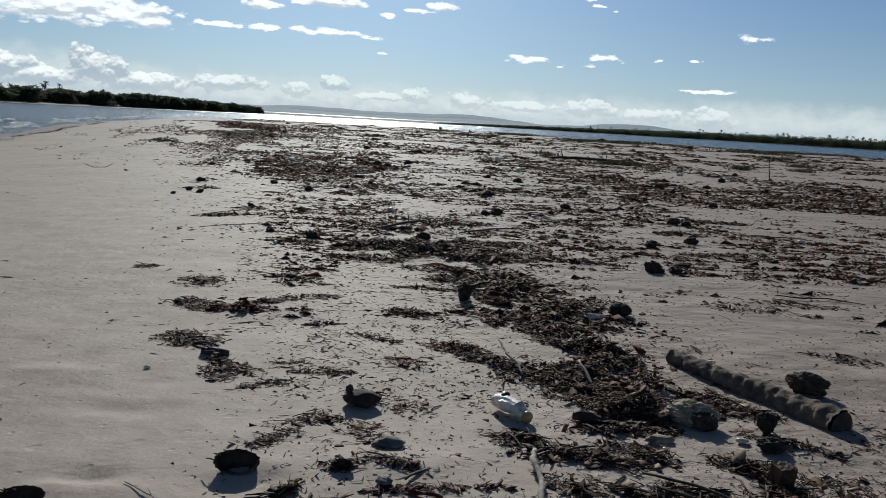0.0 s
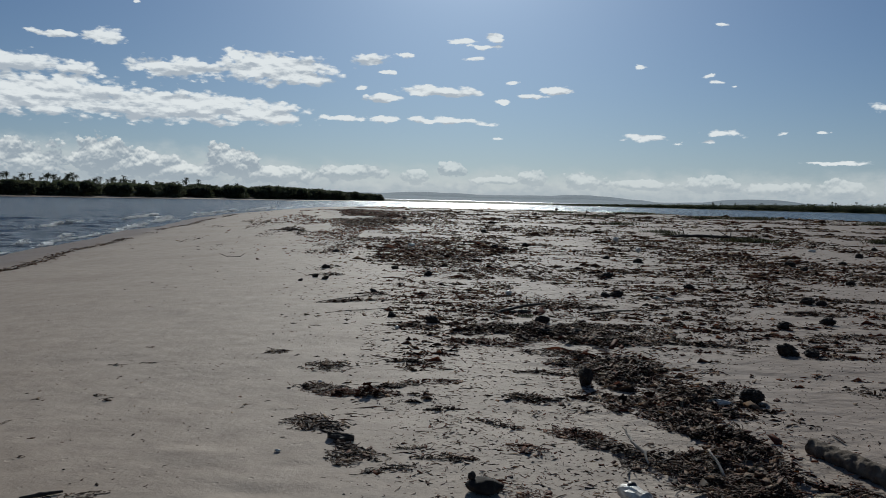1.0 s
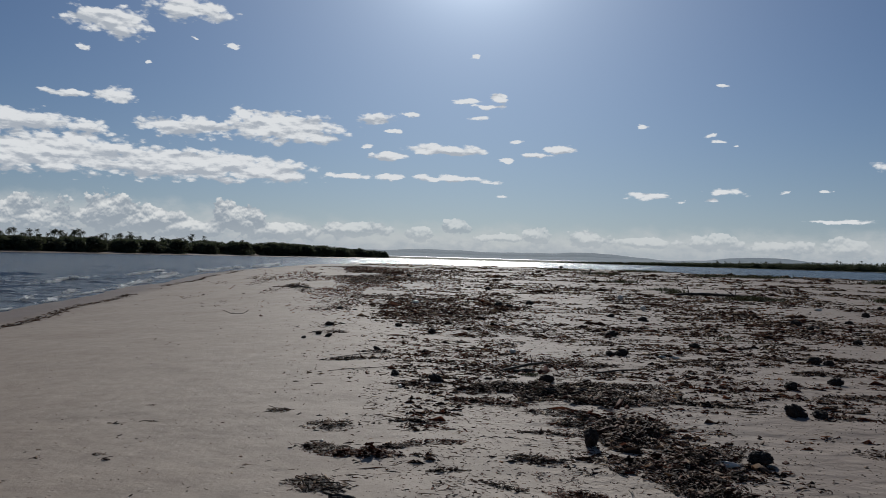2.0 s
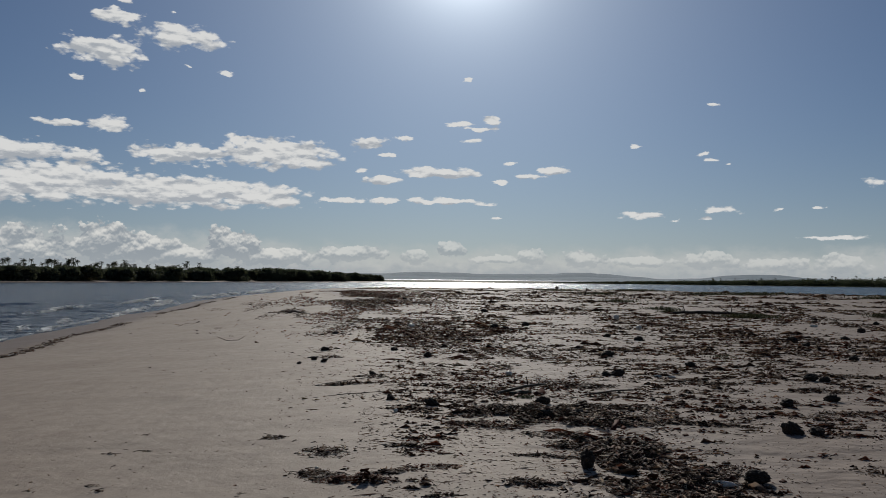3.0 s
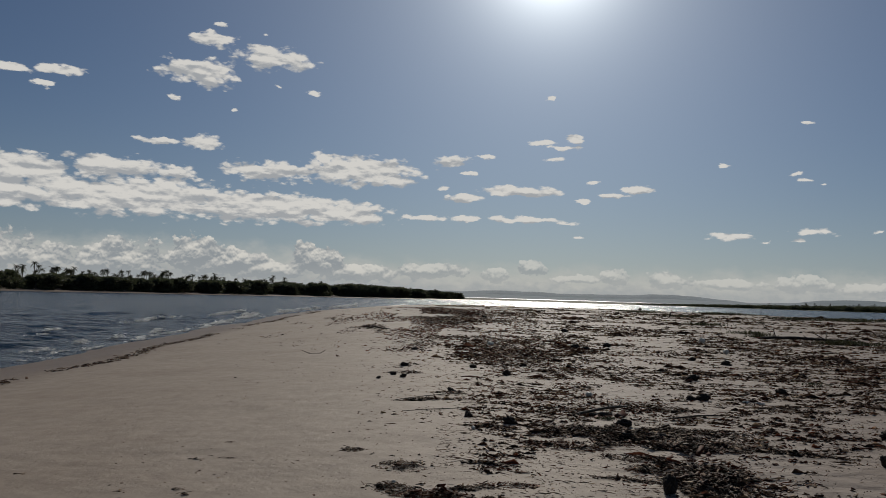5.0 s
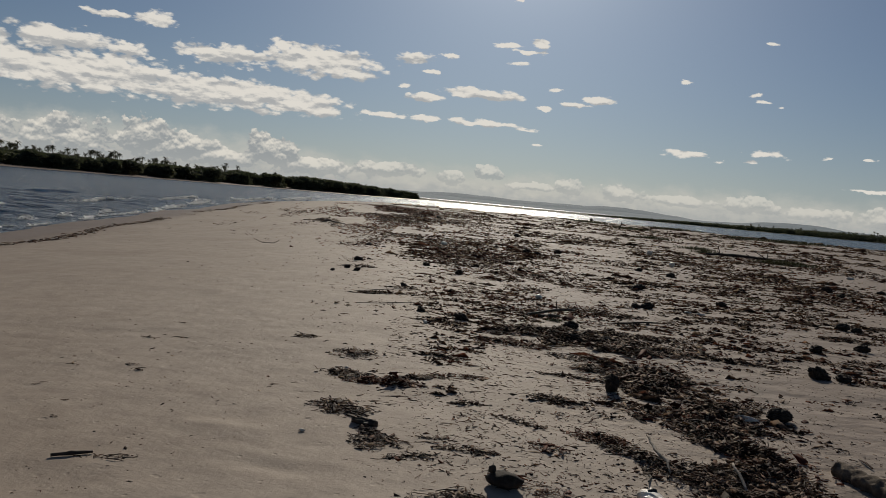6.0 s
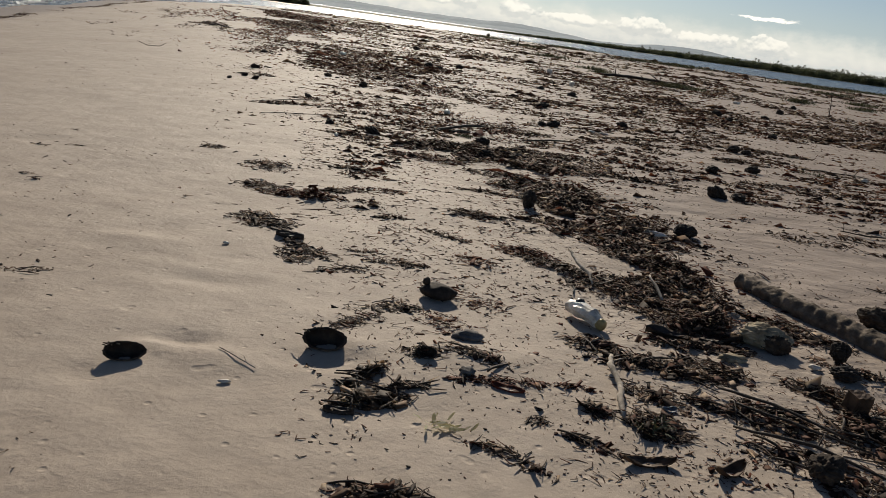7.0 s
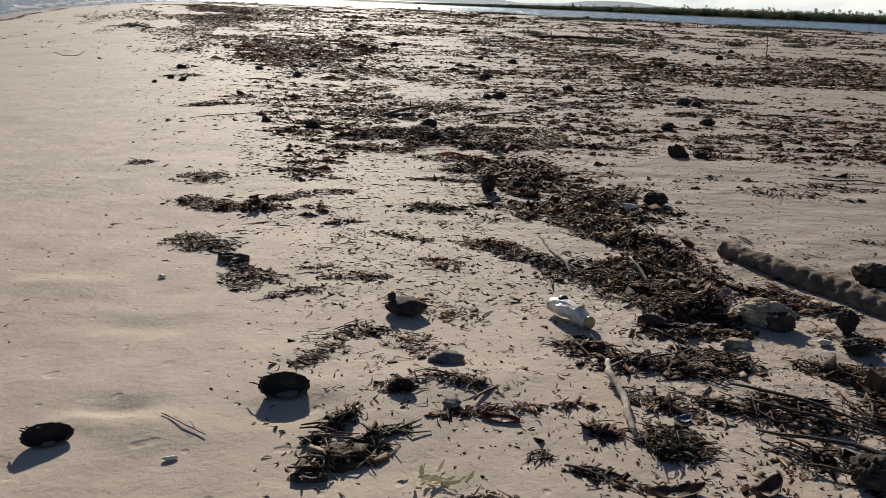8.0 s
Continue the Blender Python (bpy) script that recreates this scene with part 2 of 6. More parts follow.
def ramp(t, fac, stops):
    n = node(t, "ShaderNodeValToRGB")
    while len(n.color_ramp.elements) < len(stops):
        n.color_ramp.elements.new(0.5)
    for e, (p, c) in zip(n.color_ramp.elements, stops):
        e.position, e.color = p, (*c, 1)
    t.links.new(fac, n.inputs[0])
    return n.outputs[0]


def noise_tex(t, scale, detail=4.0, rough=0.55, vector=None):
    n = node(t, "ShaderNodeTexNoise", {"Scale": scale, "Detail": detail, "Roughness": rough})
    if vector:
        t.links.new(vector, n.inputs["Vector"])
    return n.outputs["Fac"]


def multiply(t, a, b, fac=1.0):
    n = node(t, "ShaderNodeMix", data_type="RGBA", blend_type="MULTIPLY")
    n.inputs[0].default_value = fac
    for s, v in ((n.inputs[6], a), (n.inputs[7], b)):
        if isinstance(v, bpy.types.NodeSocket):
            t.links.new(v, s)
        else:
            s.default_value = (*v, 1)
    return n.outputs[2]


def bump(t, height, strength, distance, normal=None):
    n = node(t, "ShaderNodeBump", {"Strength": strength, "Distance": distance, "Height": height})
    if normal:
        t.links.new(normal, n.inputs["Normal"])
    return n.outputs[0]


def surface(name, stops, scale, rough=0.8, bump_scale=60.0, bump_depth=0.002, pick="noise", spec=0.3, glow_through=0.0, through_tint=(1.5, 1.4, 1.0)):
    """A worn natural surface: colours along a ramp, picked by noise, by piece or by object, with stains and fine relief."""
    m, t, p = material(name)
    vec = node(t, "ShaderNodeTexCoord").outputs["Object"]
    n = noise_tex(t, scale, 5.0, 0.6, vec)
    if pick == "island":
        src = node(t, "ShaderNodeNewGeometry").outputs["Random Per Island"]
    elif pick == "object":
        src = node(t, "ShaderNodeObjectInfo").outputs["Random"]
    else:
        src = n
    c = ramp(t, src, stops)
    stain = ramp(t, n, [(0.25, (0.55, 0.52, 0.5)), (0.7, (1.15, 1.12, 1.08))])
    t.links.new(multiply(t, c, stain), p.inputs["Base Color"])
    p.inputs["Roughness"].default_value = rough
    p.inputs["Specular IOR Level"].default_value = spec
    t.links.new(bump(t, noise_tex(t, bump_scale, 5.0, 0.65, vec), 0.8, bump_depth), p.inputs["Normal"])
    if glow_through:
        leaf = node(t, "ShaderNodeBsdfTranslucent", {"Color": multiply(t, c, through_tint)})
        both = node(t, "ShaderNodeMixShader", {0: glow_through, 1: p.outputs[0], 2: leaf.outputs[0]})
        t.links.new(both.outputs[0], t.nodes["Material Output"].inputs[0])
    return m


def make_sand():
    m, t, p = material("sand")
    geo = node(t, "ShaderNodeNewGeometry")
    pos = geo.outputs["Position"]
    broad = noise_tex(t, 0.35, 5.0, 0.6, pos)
    mid = noise_tex(t, 3.5, 6.0, 0.62, pos)
    fine = noise_tex(t, 260.0, 2.0, 0.7, pos)
    c = ramp(t, broad, [(0.3, (0.462, 0.38, 0.305)), (0.55, (0.522, 0.44, 0.362)), (0.75, (0.482, 0.405, 0.33))])
    c = multiply(t, c, (0.885, 0.872, 0.855))
    c = multiply(t, c, ramp(t, mid, [(0.3, (0.86, 0.85, 0.84)), (0.65, (1.05, 1.05, 1.05))]))
    c = multiply(t, c, ramp(t, fine, [(0.25, (0.84, 0.83, 0.82)), (0.6, (1.06, 1.06, 1.06))]))
    xyz = node(t, "ShaderNodeSeparateXYZ", {0: pos})
    # sand of the flat is darker and greyer, beginning along the tide line
    flat = node(t, "ShaderNodeMath", {0: xyz.outputs[1], 1: 0.36, 2: xyz.outputs[0]}, operation="MULTIPLY_ADD").outputs[0]
    flat = node(t, "ShaderNodeMath", {0: mid, 1: 1.6, 2: flat}, operation="MULTIPLY_ADD").outputs[0]
    flat = node(t, "ShaderNodeMapRange", {0: flat, 1: 2.9, 2: 4.9, 3: 0.0, 4: 1.0}).outputs[0]
    grey = node(t, "ShaderNodeMix", data_type="RGBA")
    t.links.new(flat, grey.inputs[0])
    t.links.new(c, grey.inputs[6])
    t.links.new(multiply(t, c, (0.75, 0.74, 0.76)), grey.inputs[7])
    c = grey.outputs[2]
    z = xyz.outputs[2]
    wet_at = node(t, "ShaderNodeMath", {0: mid, 1: 0.12, 2: z}, operation="MULTIPLY_ADD").outputs[0]
    wet = node(t, "ShaderNodeMapRange", {0: wet_at, 1: -0.66, 2: -0.50, 3: 1.0, 4: 0.0}).outputs[0]
    wetc = node(t, "ShaderNodeMix", data_type="RGBA")
    t.links.new(wet, wetc.inputs[0])
    t.links.new(c, wetc.inputs[6])
    t.links.new(multiply(t, c, (0.62, 0.57, 0.53)), wetc.inputs[7])
    t.links.new(wetc.outputs[2], p.inputs["Base Color"])
    r = node(t, "ShaderNodeMapRange", {0: wet, 1: 0.0, 2: 1.0, 3: 0.75, 4: 0.5}).outputs[0]
    t.links.new(r, p.inputs["Roughness"])
    p.inputs["Specular IOR Level"].default_value = 0.14
    b = bump(t, fine, 0.5, 0.002)
    b = bump(t, noise_tex(t, 38.0, 4.0, 0.6, pos), 0.5, 0.006, b)
    b = bump(t, noise_tex(t, 7.0, 4.0, 0.55, pos), 0.5, 0.02, b)
    dent = node(t, "ShaderNodeTexVoronoi", {"Vector": pos, "Scale": 9.0, "Randomness": 1.0}, feature="SMOOTH_F1").outputs["Distance"]
    dent = node(t, "ShaderNodeMapRange", {0: dent, 1: 0.04, 2: 0.16, 3: 0.0, 4: 1.0}, interpolation_type="SMOOTHSTEP").outputs[0]
    b = bump(t, dent, 0.6, 0.006, b)
    # trodden, wind-blown hummocks of the flat
    low = node(t, "ShaderNodeVectorMath", {0: pos, 1: (0.7, 1.0, 1.0)}, operation="MULTIPLY").outputs[0]
    lumps = node(t, "ShaderNodeMath", {0: noise_tex(t, 2.4, 3.0, 0.5, low), 1: flat}, operation="MULTIPLY").outputs[0]
    b = bump(t, lumps, 0.7, 0.10, b)
    t.links.new(b, p.inputs["Normal"])
    return m


def make_water():
    m, t, p = material("sea_water")
    pos = node(t, "ShaderNodeNewGeometry").outputs["Position"]
    shift = node(t, "ShaderNodeVectorMath", {0: pos, 1: (0.45, 1.0, 1.0)}, operation="MULTIPLY").outputs[0]
    p.inputs["Base Color"].default_value = (0.008, 0.020, 0.036, 1)
    p.inputs["Roughness"].default_value = 0.22
    p.inputs["IOR"].default_value = 1.33
    p.inputs["Specular IOR Level"].default_value = 0.21
    b = bump(t, noise_tex(t, 2.6, 4.0, 0.6, shift), 1.0, 0.22)
    b = bump(t, noise_tex(t, 0.55, 4.0, 0.55, shift), 1.0, 0.9, b)
    b = bump(t, noise_tex(t, 0.06, 3.0, 0.5, shift), 0.5, 0.6, b)
    t.links.new(b, p.inputs["Normal"])
    return m


SAND = make_sand()
WATER = make_water()
FOAM = surface("sea_foam", [(0.3, (0.72, 0.74, 0.75)), (0.7, (0.86, 0.87, 0.87))], 4.0, 0.6, 30.0, 0.02, glow_through=0.7, through_tint=(1.1, 1.1, 1.1))
WRACK = surface("wrack", [(0.0, (0.030, 0.019, 0.013)), (0.35, (0.060, 0.036, 0.025)), (0.55, (0.135, 0.055, 0.034)), (0.74, (0.15, 0.095, 0.060)), (0.9, (0.24, 0.165, 0.11)), (1.0, (0.46, 0.36, 0.26))], 30.0, 0.75, 140.0, 0.002, pick="island", glow_through=0.25, spec=0.22)
TWIG = surface("twig_bark", [(0.0, (0.035, 0.026, 0.019)), (0.5, (0.075, 0.052, 0.036)), (0.8, (0.13, 0.09, 0.06)), (1.0, (0.27, 0.21, 0.15))], 40.0, 0.72, 160.0, 0.002, pick="object", spec=0.3)
RED = surface("red_weed", [(0.0, (0.06, 0.022, 0.014)), (0.5, (0.15, 0.050, 0.028)), (0.8, (0.22, 0.09, 0.05)), (1.0, (0.34, 0.20, 0.11))], 30.0, 0.72, 140.0, 0.002, pick="island", glow_through=0.35, spec=0.3)
BROWN = surface("palm_fibre", [(0.0, (0.030, 0.020, 0.013)), (0.4, (0.09, 0.055, 0.032)), (0.7, (0.17, 0.10, 0.055)), (0.88, (0.30, 0.20, 0.12)), (1.0, (0.55, 0.43, 0.30))], 30.0, 0.7, 140.0, 0.002, pick="island", glow_through=0.3, spec=0.3)
HUSK = surface("coconut_husk", [(0.2, (0.03, 0.022, 0.017)), (0.5, (0.065, 0.047, 0.034)), (0.8, (0.13, 0.10, 0.07))], 18.0, 0.9, 120.0, 0.004)
NUT = surface("coconut_shell", [(0.2, (0.024, 0.018, 0.014)), (0.55, (0.045, 0.034, 0.026)), (0.85, (0.09, 0.068, 0.048))], 14.0, 0.85, 100.0, 0.004)
BARK = surface("log_bark", [(0.2, (0.07, 0.052, 0.038)), (0.5, (0.16, 0.125, 0.092)), (0.8, (0.26, 0.21, 0.16))], 12.0, 0.9, 70.0, 0.008)
PALE_WOOD = surface("bleached_wood", [(0.2, (0.22, 0.19, 0.155)), (0.5, (0.42, 0.37, 0.31)), (0.8, (0.55, 0.5, 0.43))], 16.0, 0.85, 90.0, 0.003)
DARK_WOOD = surface("wet_wood", [(0.2, (0.03, 0.024, 0.019)), (0.6, (0.06, 0.045, 0.034)), (0.9, (0.12, 0.09, 0.065))], 14.0, 0.7, 80.0, 0.004)
PALE_FIBRE = surface("pale_husk_fibre", [(0.2, (0.2, 0.165, 0.11)), (0.5, (0.38, 0.32, 0.22)), (0.8, (0.5, 0.44, 0.33))], 12.0, 0.9, 80.0, 0.005)
PLASTIC = surface("scuffed_white_plastic", [(0.28, (0.40, 0.33, 0.24)), (0.45, (0.68, 0.63, 0.54)), (0.6, (0.84, 0.82, 0.76))], 14.0, 0.42, 25.0, 0.003, spec=0.5)
YELLOW = surface("yellowed_plastic", [(0.3, (0.32, 0.22, 0.07)), (0.7, (0.52, 0.40, 0.17))], 18.0, 0.5, 50.0, 0.003, spec=0.5)
BLACK = surface("black_plastic", [(0.3, (0.012, 0.012, 0.013)), (0.7, (0.03, 0.03, 0.03))], 14.0, 0.45, 50.0, 0.002, spec=0.5)
BLUE = surface("faded_blue_plastic", [(0.3, (0.10, 0.13, 0.17)), (0.7, (0.19, 0.23, 0.28))], 14.0, 0.45, 50.0, 0.002, spec=0.5)
DRY_LEAF = surface("dry_leaf", [(0.2, (0.06, 0.04, 0.026)), (0.5, (0.12, 0.075, 0.045)), (0.8, (0.19, 0.12, 0.075))], 16.0, 0.7, 60.0, 0.003, glow_through=0.2)
PALE_LEAF = surface("bleached_leaf", [(0.0, (0.30, 0.31, 0.20)), (0.5, (0.50, 0.50, 0.38)), (1.0, (0.74, 0.73, 0.66))], 20.0, 0.7, 60.0, 0.002, pick="island", glow_through=0.5)
STONE = surface("grey_stone", [(0.2, (0.10, 0.095, 0.09)), (0.7, (0.2, 0.19, 0.18))], 14.0, 0.85, 60.0, 0.004)
GRASS = surface("dune_grass", [(0.0, (0.045, 0.052, 0.03)), (0.5, (0.07, 0.08, 0.042)), (1.0, (0.14, 0.125, 0.075))], 2.0, 0.8, 40.0, 0.002, pick="island", glow_through=0.12)
FOLIAGE = surface("foliage", [(0.0, (0.060, 0.072, 0.044)), (0.5, (0.085, 0.10, 0.058)), (1.0, (0.12, 0.12, 0.074))], 0.4, 0.75, 4.0, 0.05, pick="island", glow_through=0.32, through_tint=(1.25, 1.25, 1.1))
PALM_LEAF = surface("palm_frond", [(0.0, (0.040, 0.050, 0.03)), (0.6, (0.062, 0.074, 0.040)), (1.0, (0.09, 0.09, 0.055))], 0.5, 0.75, 4.0, 0.05, pick="island", glow_through=0.15, spec=0.15)
TRUNK = surface("palm_trunk", [(0.2, (0.10, 0.085, 0.07)), (0.7, (0.19, 0.165, 0.14))], 1.5, 0.9, 8.0, 0.03)
BRUSH_GROUND = surface("shore_scrub", [(0.3, (0.03, 0.042, 0.018)), (0.7, (0.06, 0.075, 0.03))], 0.12, 0.9, 0.8, 0.3)
# distance haze over the hills is put into this pale bluish base colour
HILL = surface("hill_forest_painted_haze", [(0.3, (0.06, 0.085, 0.10)), (0.7, (0.09, 0.12, 0.135))], 0.02, 0.95, 0.05, 1.0)
# blue grey glow on the hills imitates airlight; nothing there is a lamp
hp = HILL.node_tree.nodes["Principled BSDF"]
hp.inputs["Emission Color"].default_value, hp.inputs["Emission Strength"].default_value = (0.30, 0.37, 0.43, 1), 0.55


# ---- mesh helpers ----
TABLE = np.random.RandomState(7).rand(64, 64)


def value_noise(x, y):
    x, y = np.asarray(x, float), np.asarray(y, float)
    i, j = np.floor(x).astype(int), np.floor(y).astype(int)
    u, v = x - i, y - j
    u, v = u * u * (3 - 2 * u), v * v * (3 - 2 * v)
    i0, i1, j0, j1 = i % 64, (i + 1) % 64, j % 64, (j + 1) % 64
    return (TABLE[i0, j0] * (1 - u) + TABLE[i1, j0] * u) * (1 - v) + (TABLE[i0, j1] * (1 - u) + TABLE[i1, j1] * u) * v


def fbm(x, y, octaves=4):
    total, amp, out = 0.0, 1.0, 0.0
    for k in range(octaves):
        out = out + amp * value_noise(x * 2 ** k + 13.7 * k, y * 2 ** k + 5.3 * k)
        total, amp = total + amp, amp * 0.5
    return out / total


def mesh_of(name, verts, faces, mat, smooth=False):
    me = bpy.data.meshes.new(name)
    verts = np.asarray(verts, np.float32)
    faces = np.asarray(faces, np.int32)
    n, k = faces.shape
    me.vertices.add(len(verts))
    me.vertices.foreach_set("co", verts.ravel())
    me.loops.add(n * k)
    me.loops.foreach_set("vertex_index", faces.ravel())
    me.polygons.add(n)
    me.polygons.foreach_set("loop_start", np.arange(0, n * k, k, dtype=np.int32))
    if smooth:
        me.polygons.foreach_set("use_smooth", np.ones(n, bool))
    me.materials.append(mat)
    me.update(calc_edges=True)
    return me


def child(ob, parent):
    if parent is not None:
        ob.parent = parent
    return ob


def part(name, bm, mat, parent, label="", smooth=True):
    me = bpy.data.meshes.new(name)
    bmesh.ops.recalc_face_normals(bm, faces=bm.faces)
    bm.to_mesh(me)
    bm.free()
    if smooth:
        me.polygons.foreach_set("use_smooth", np.ones(len(me.polygons), bool))
    me.materials.append(mat)
    return tagged(child(new(name, me), parent), label)


def grid_mesh(name, xs, ys, zfun, mat):
    X, Y = np.meshgrid(xs, ys)
    Z = zfun(X, Y)
    nx, ny = len(xs), len(ys)
    a = (np.arange(ny - 1)[:, None] * nx + np.arange(nx - 1)[None]).ravel()
    return mesh_of(name, np.stack([X, Y, Z], -1).reshape(-1, 3), np.stack([a, a + 1, a + nx + 1, a + nx], 1), mat, True)


def graded(lo, hi, centre, fine, growth, flat):
    """Coordinates with even fine steps within flat of the centre, growing outward."""
    out = []
    for sign, end in ((1, hi), (-1, lo)):
        v, s = centre, fine
        while sign * (end - v) > 0:
            out.append(v)
            if abs(v - centre) > flat:
                s *= growth
            v += sign * s
        out.append(end)
    return np.unique(np.round(out, 4))


# ---- ground, water, far land ----
SEA = -0.9


def shore_x(y):
    return np.interp(y, [-400, 0, 19, 25, 37, 54, 72, 92, 124, 160, 260], [-2, -13, -17.8, -20.2, -24.6, -30.4, -36.5, -42.4, -49, -56, -75])


def far_y(x):
    return np.interp(x, [-80, -34, -5, 18, 43, 80, 160, 400, 3000], [134, 150, 174, 147, 121, 102, 64, 24, -400])


def ground_z(x, y):
    x, y = np.asarray(x, float), np.asarray(y, float)
    d1 = (x - shore_x(y)) * 0.94
    d2 = (far_y(x) - y) * 0.7
    d = np.minimum(d1, d2) + 1.2 * (fbm(x * 0.11, y * 0.11, 3) - 0.5)
    t = np.clip(d / 13.0, 0, 1)
    z = np.where(d > 0, SEA * (1 - t) ** 1.5, np.maximum(SEA + 0.09 * d, -3.5))
    z = z + 0.05 * (fbm(x * 0.3 + 3, y * 0.3, 3) - 0.5) * t
    z = z + 0.030 * (fbm(x * 1.1, y * 1.7 + 9, 3) - 0.5) + 0.006 * (fbm(x * 7.0, y * 8.0 + 4, 2) - 0.5)
    for hx, hy, wide, deep, high in ((-1.50, 3.16, 0.10, 0.05, 0.022), (-1.40, 3.27, 0.11, 0.05, -0.030), (-1.62, 2.86, 0.12, 0.06, -0.012), (-1.20, 3.12, 0.20, 0.10, 0.016), (-0.80, 3.24, 0.14, 0.08, -0.015), (-0.66, 3.44, 0.10, 0.10, 0.02), (-1.65, 4.05, 0.28, 0.10, -0.018), (-2.3, 4.6, 0.3, 0.12, 0.016), (-0.1, 3.55, 0.25, 0.15, 0.015)):
        z = z + high * np.exp(-((x - hx) / wide) ** 2 - ((y - hy) / deep) ** 2)
    swell = np.clip((y - 25) / 40, 0, 1) * np.clip((x + 8) / 20, 0, 1) * t
    return z + 0.28 * swell * (fbm(x * 0.09 + 2, y * 0.13, 3) - 0.45)


def gz(x, y):
    return float(ground_z(x, y))


ground = new("ground", grid_mesh("ground", graded(-4700, 4700, -0.2, 0.05, 1.055, 3.6), graded(-3000, 4800, 4.4, 0.05, 1.05, 3.2), ground_z, SAND))
tagged(ground, "pale grey beige beach sand with faint ripples", "sand", kind="structure")


def water_z(x, y):
    far = np.clip(1 - np.hypot(x, y) / 260, 0, 1)
    a = fbm(x * 0.42 + 2, y * 0.13, 3) - 0.5
    b = fbm(x * 1.3, y * 0.5 + 7, 2) - 0.5
    off = shore_x(y) - x
    roll = np.exp(-((off - 3.2 - 1.5 * fbm(y * 0.12, y * 0.0, 2)) / 0.8) ** 2) * np.clip(fbm(y * 0.1 + 31, y * 0.0 + 3, 2) * 1.6 - 0.45, 0, 1)
    return SEA + far * (0.50 * a + 0.22 * b) * np.clip(off / 5, 0.15, 1) + 0.22 * roll * far


water = new("water", grid_mesh("water", graded(-4700, 4700, -24.0, 0.28, 1.07, 12.0), graded(-3000, 4800, 35.0, 0.4, 1.06, 22.0), water_z, WATER))
tagged(water, "dark blue rippled lagoon water glittering in the sun", "water", kind="structure")


def land(name, label, line, depth, mat, rise=0.9, steps=90):
    """A far shore: a strip along a line of plan points, rising from the water and running inland to its left."""
    pts = np.array(line, float)
    s = np.r_[0, np.cumsum(np.hypot(*np.diff(pts, axis=0).T))]
    u = np.linspace(0, s[-1], steps)
    base = np.stack([np.interp(u, s, pts[:, 0]), np.interp(u, s, pts[:, 1])], 1)
    tang = np.gradient(base, axis=0)
    norm = np.stack([-tang[:, 1], tang[:, 0]], 1) / np.hypot(*tang.T)[:, None]
    verts = []
    for k, (o, z) in enumerate(((-25, SEA - 1.2), (0, SEA - 0.02), (14, SEA + 0.45 * rise), (40, SEA + rise), (depth, SEA + rise * 1.6))):
        wob = 5 * (fbm(u * 0.03 + k, u * 0 + k, 3) - 0.5) if k else 0
        p = base + norm * (o + wob if k else o)[:, None] if k else base + norm * o
        verts.append(np.c_[p, np.full(steps, z)])
    verts = np.concatenate(verts)
    a = (np.arange(4)[:, None] * steps + np.arange(steps - 1)[None]).ravel()
    ob = new(name, mesh_of(name, verts, np.stack([a, a + 1, a + steps + 1, a + steps], 1), mat, True))
    return tagged(ob, label, "shore", kind="structure"), base, norm


left_shore, left_line, left_norm = land("far_beach", "pale sandy beach across the channel below the palms", [(-205, -150), (-198, 60), (-182, 225), (-156, 380), (-126, 520), (-122, 560), (-150, 600), (-260, 640)], 140, SAND)
right_shore, right_line, right_norm = land("far_shore", "low wooded shore across the lagoon", [(-700, 700), (-300, 665), (-80, 640), (60, 600), (180, 545), (330, 455), (560, 320), (900, 120)], 260, BRUSH_GROUND, 0.7, 120)


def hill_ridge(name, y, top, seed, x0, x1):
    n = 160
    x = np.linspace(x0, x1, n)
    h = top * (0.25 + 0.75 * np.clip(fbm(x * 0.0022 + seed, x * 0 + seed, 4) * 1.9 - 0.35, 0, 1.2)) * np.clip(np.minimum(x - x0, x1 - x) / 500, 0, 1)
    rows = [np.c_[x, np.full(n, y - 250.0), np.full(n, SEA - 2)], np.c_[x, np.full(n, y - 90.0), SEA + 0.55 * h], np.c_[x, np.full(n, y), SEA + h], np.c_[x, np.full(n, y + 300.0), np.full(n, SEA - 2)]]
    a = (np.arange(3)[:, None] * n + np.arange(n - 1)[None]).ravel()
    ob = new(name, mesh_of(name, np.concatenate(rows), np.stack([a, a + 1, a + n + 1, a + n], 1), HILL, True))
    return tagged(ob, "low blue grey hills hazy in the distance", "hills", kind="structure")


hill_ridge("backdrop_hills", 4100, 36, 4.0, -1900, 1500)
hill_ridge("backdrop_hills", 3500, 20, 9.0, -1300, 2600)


# ---- trees of the far shores ----
def leaf_cloud(rng, centre, size, n, leaf):
    """Many small leaf clumps as single tilted triangles round a centre."""
    d = rng.normal(size=(n, 3))
    d /= np.linalg.norm(d, axis=1)[:, None]
    p = np.array(centre) + d * np.array(size) * (rng.rand(n, 1) ** 0.45)
    a, b = rng.normal(size=(n, 3)), rng.normal(size=(n, 3))
    a *= leaf / np.linalg.norm(a, axis=1)[:, None]
    b *= leaf / np.linalg.norm(b, axis=1)[:, None]
    return np.stack([p, p + a, p + b], 1).reshape(-1, 3), np.arange(3 * n).reshape(-1, 3)


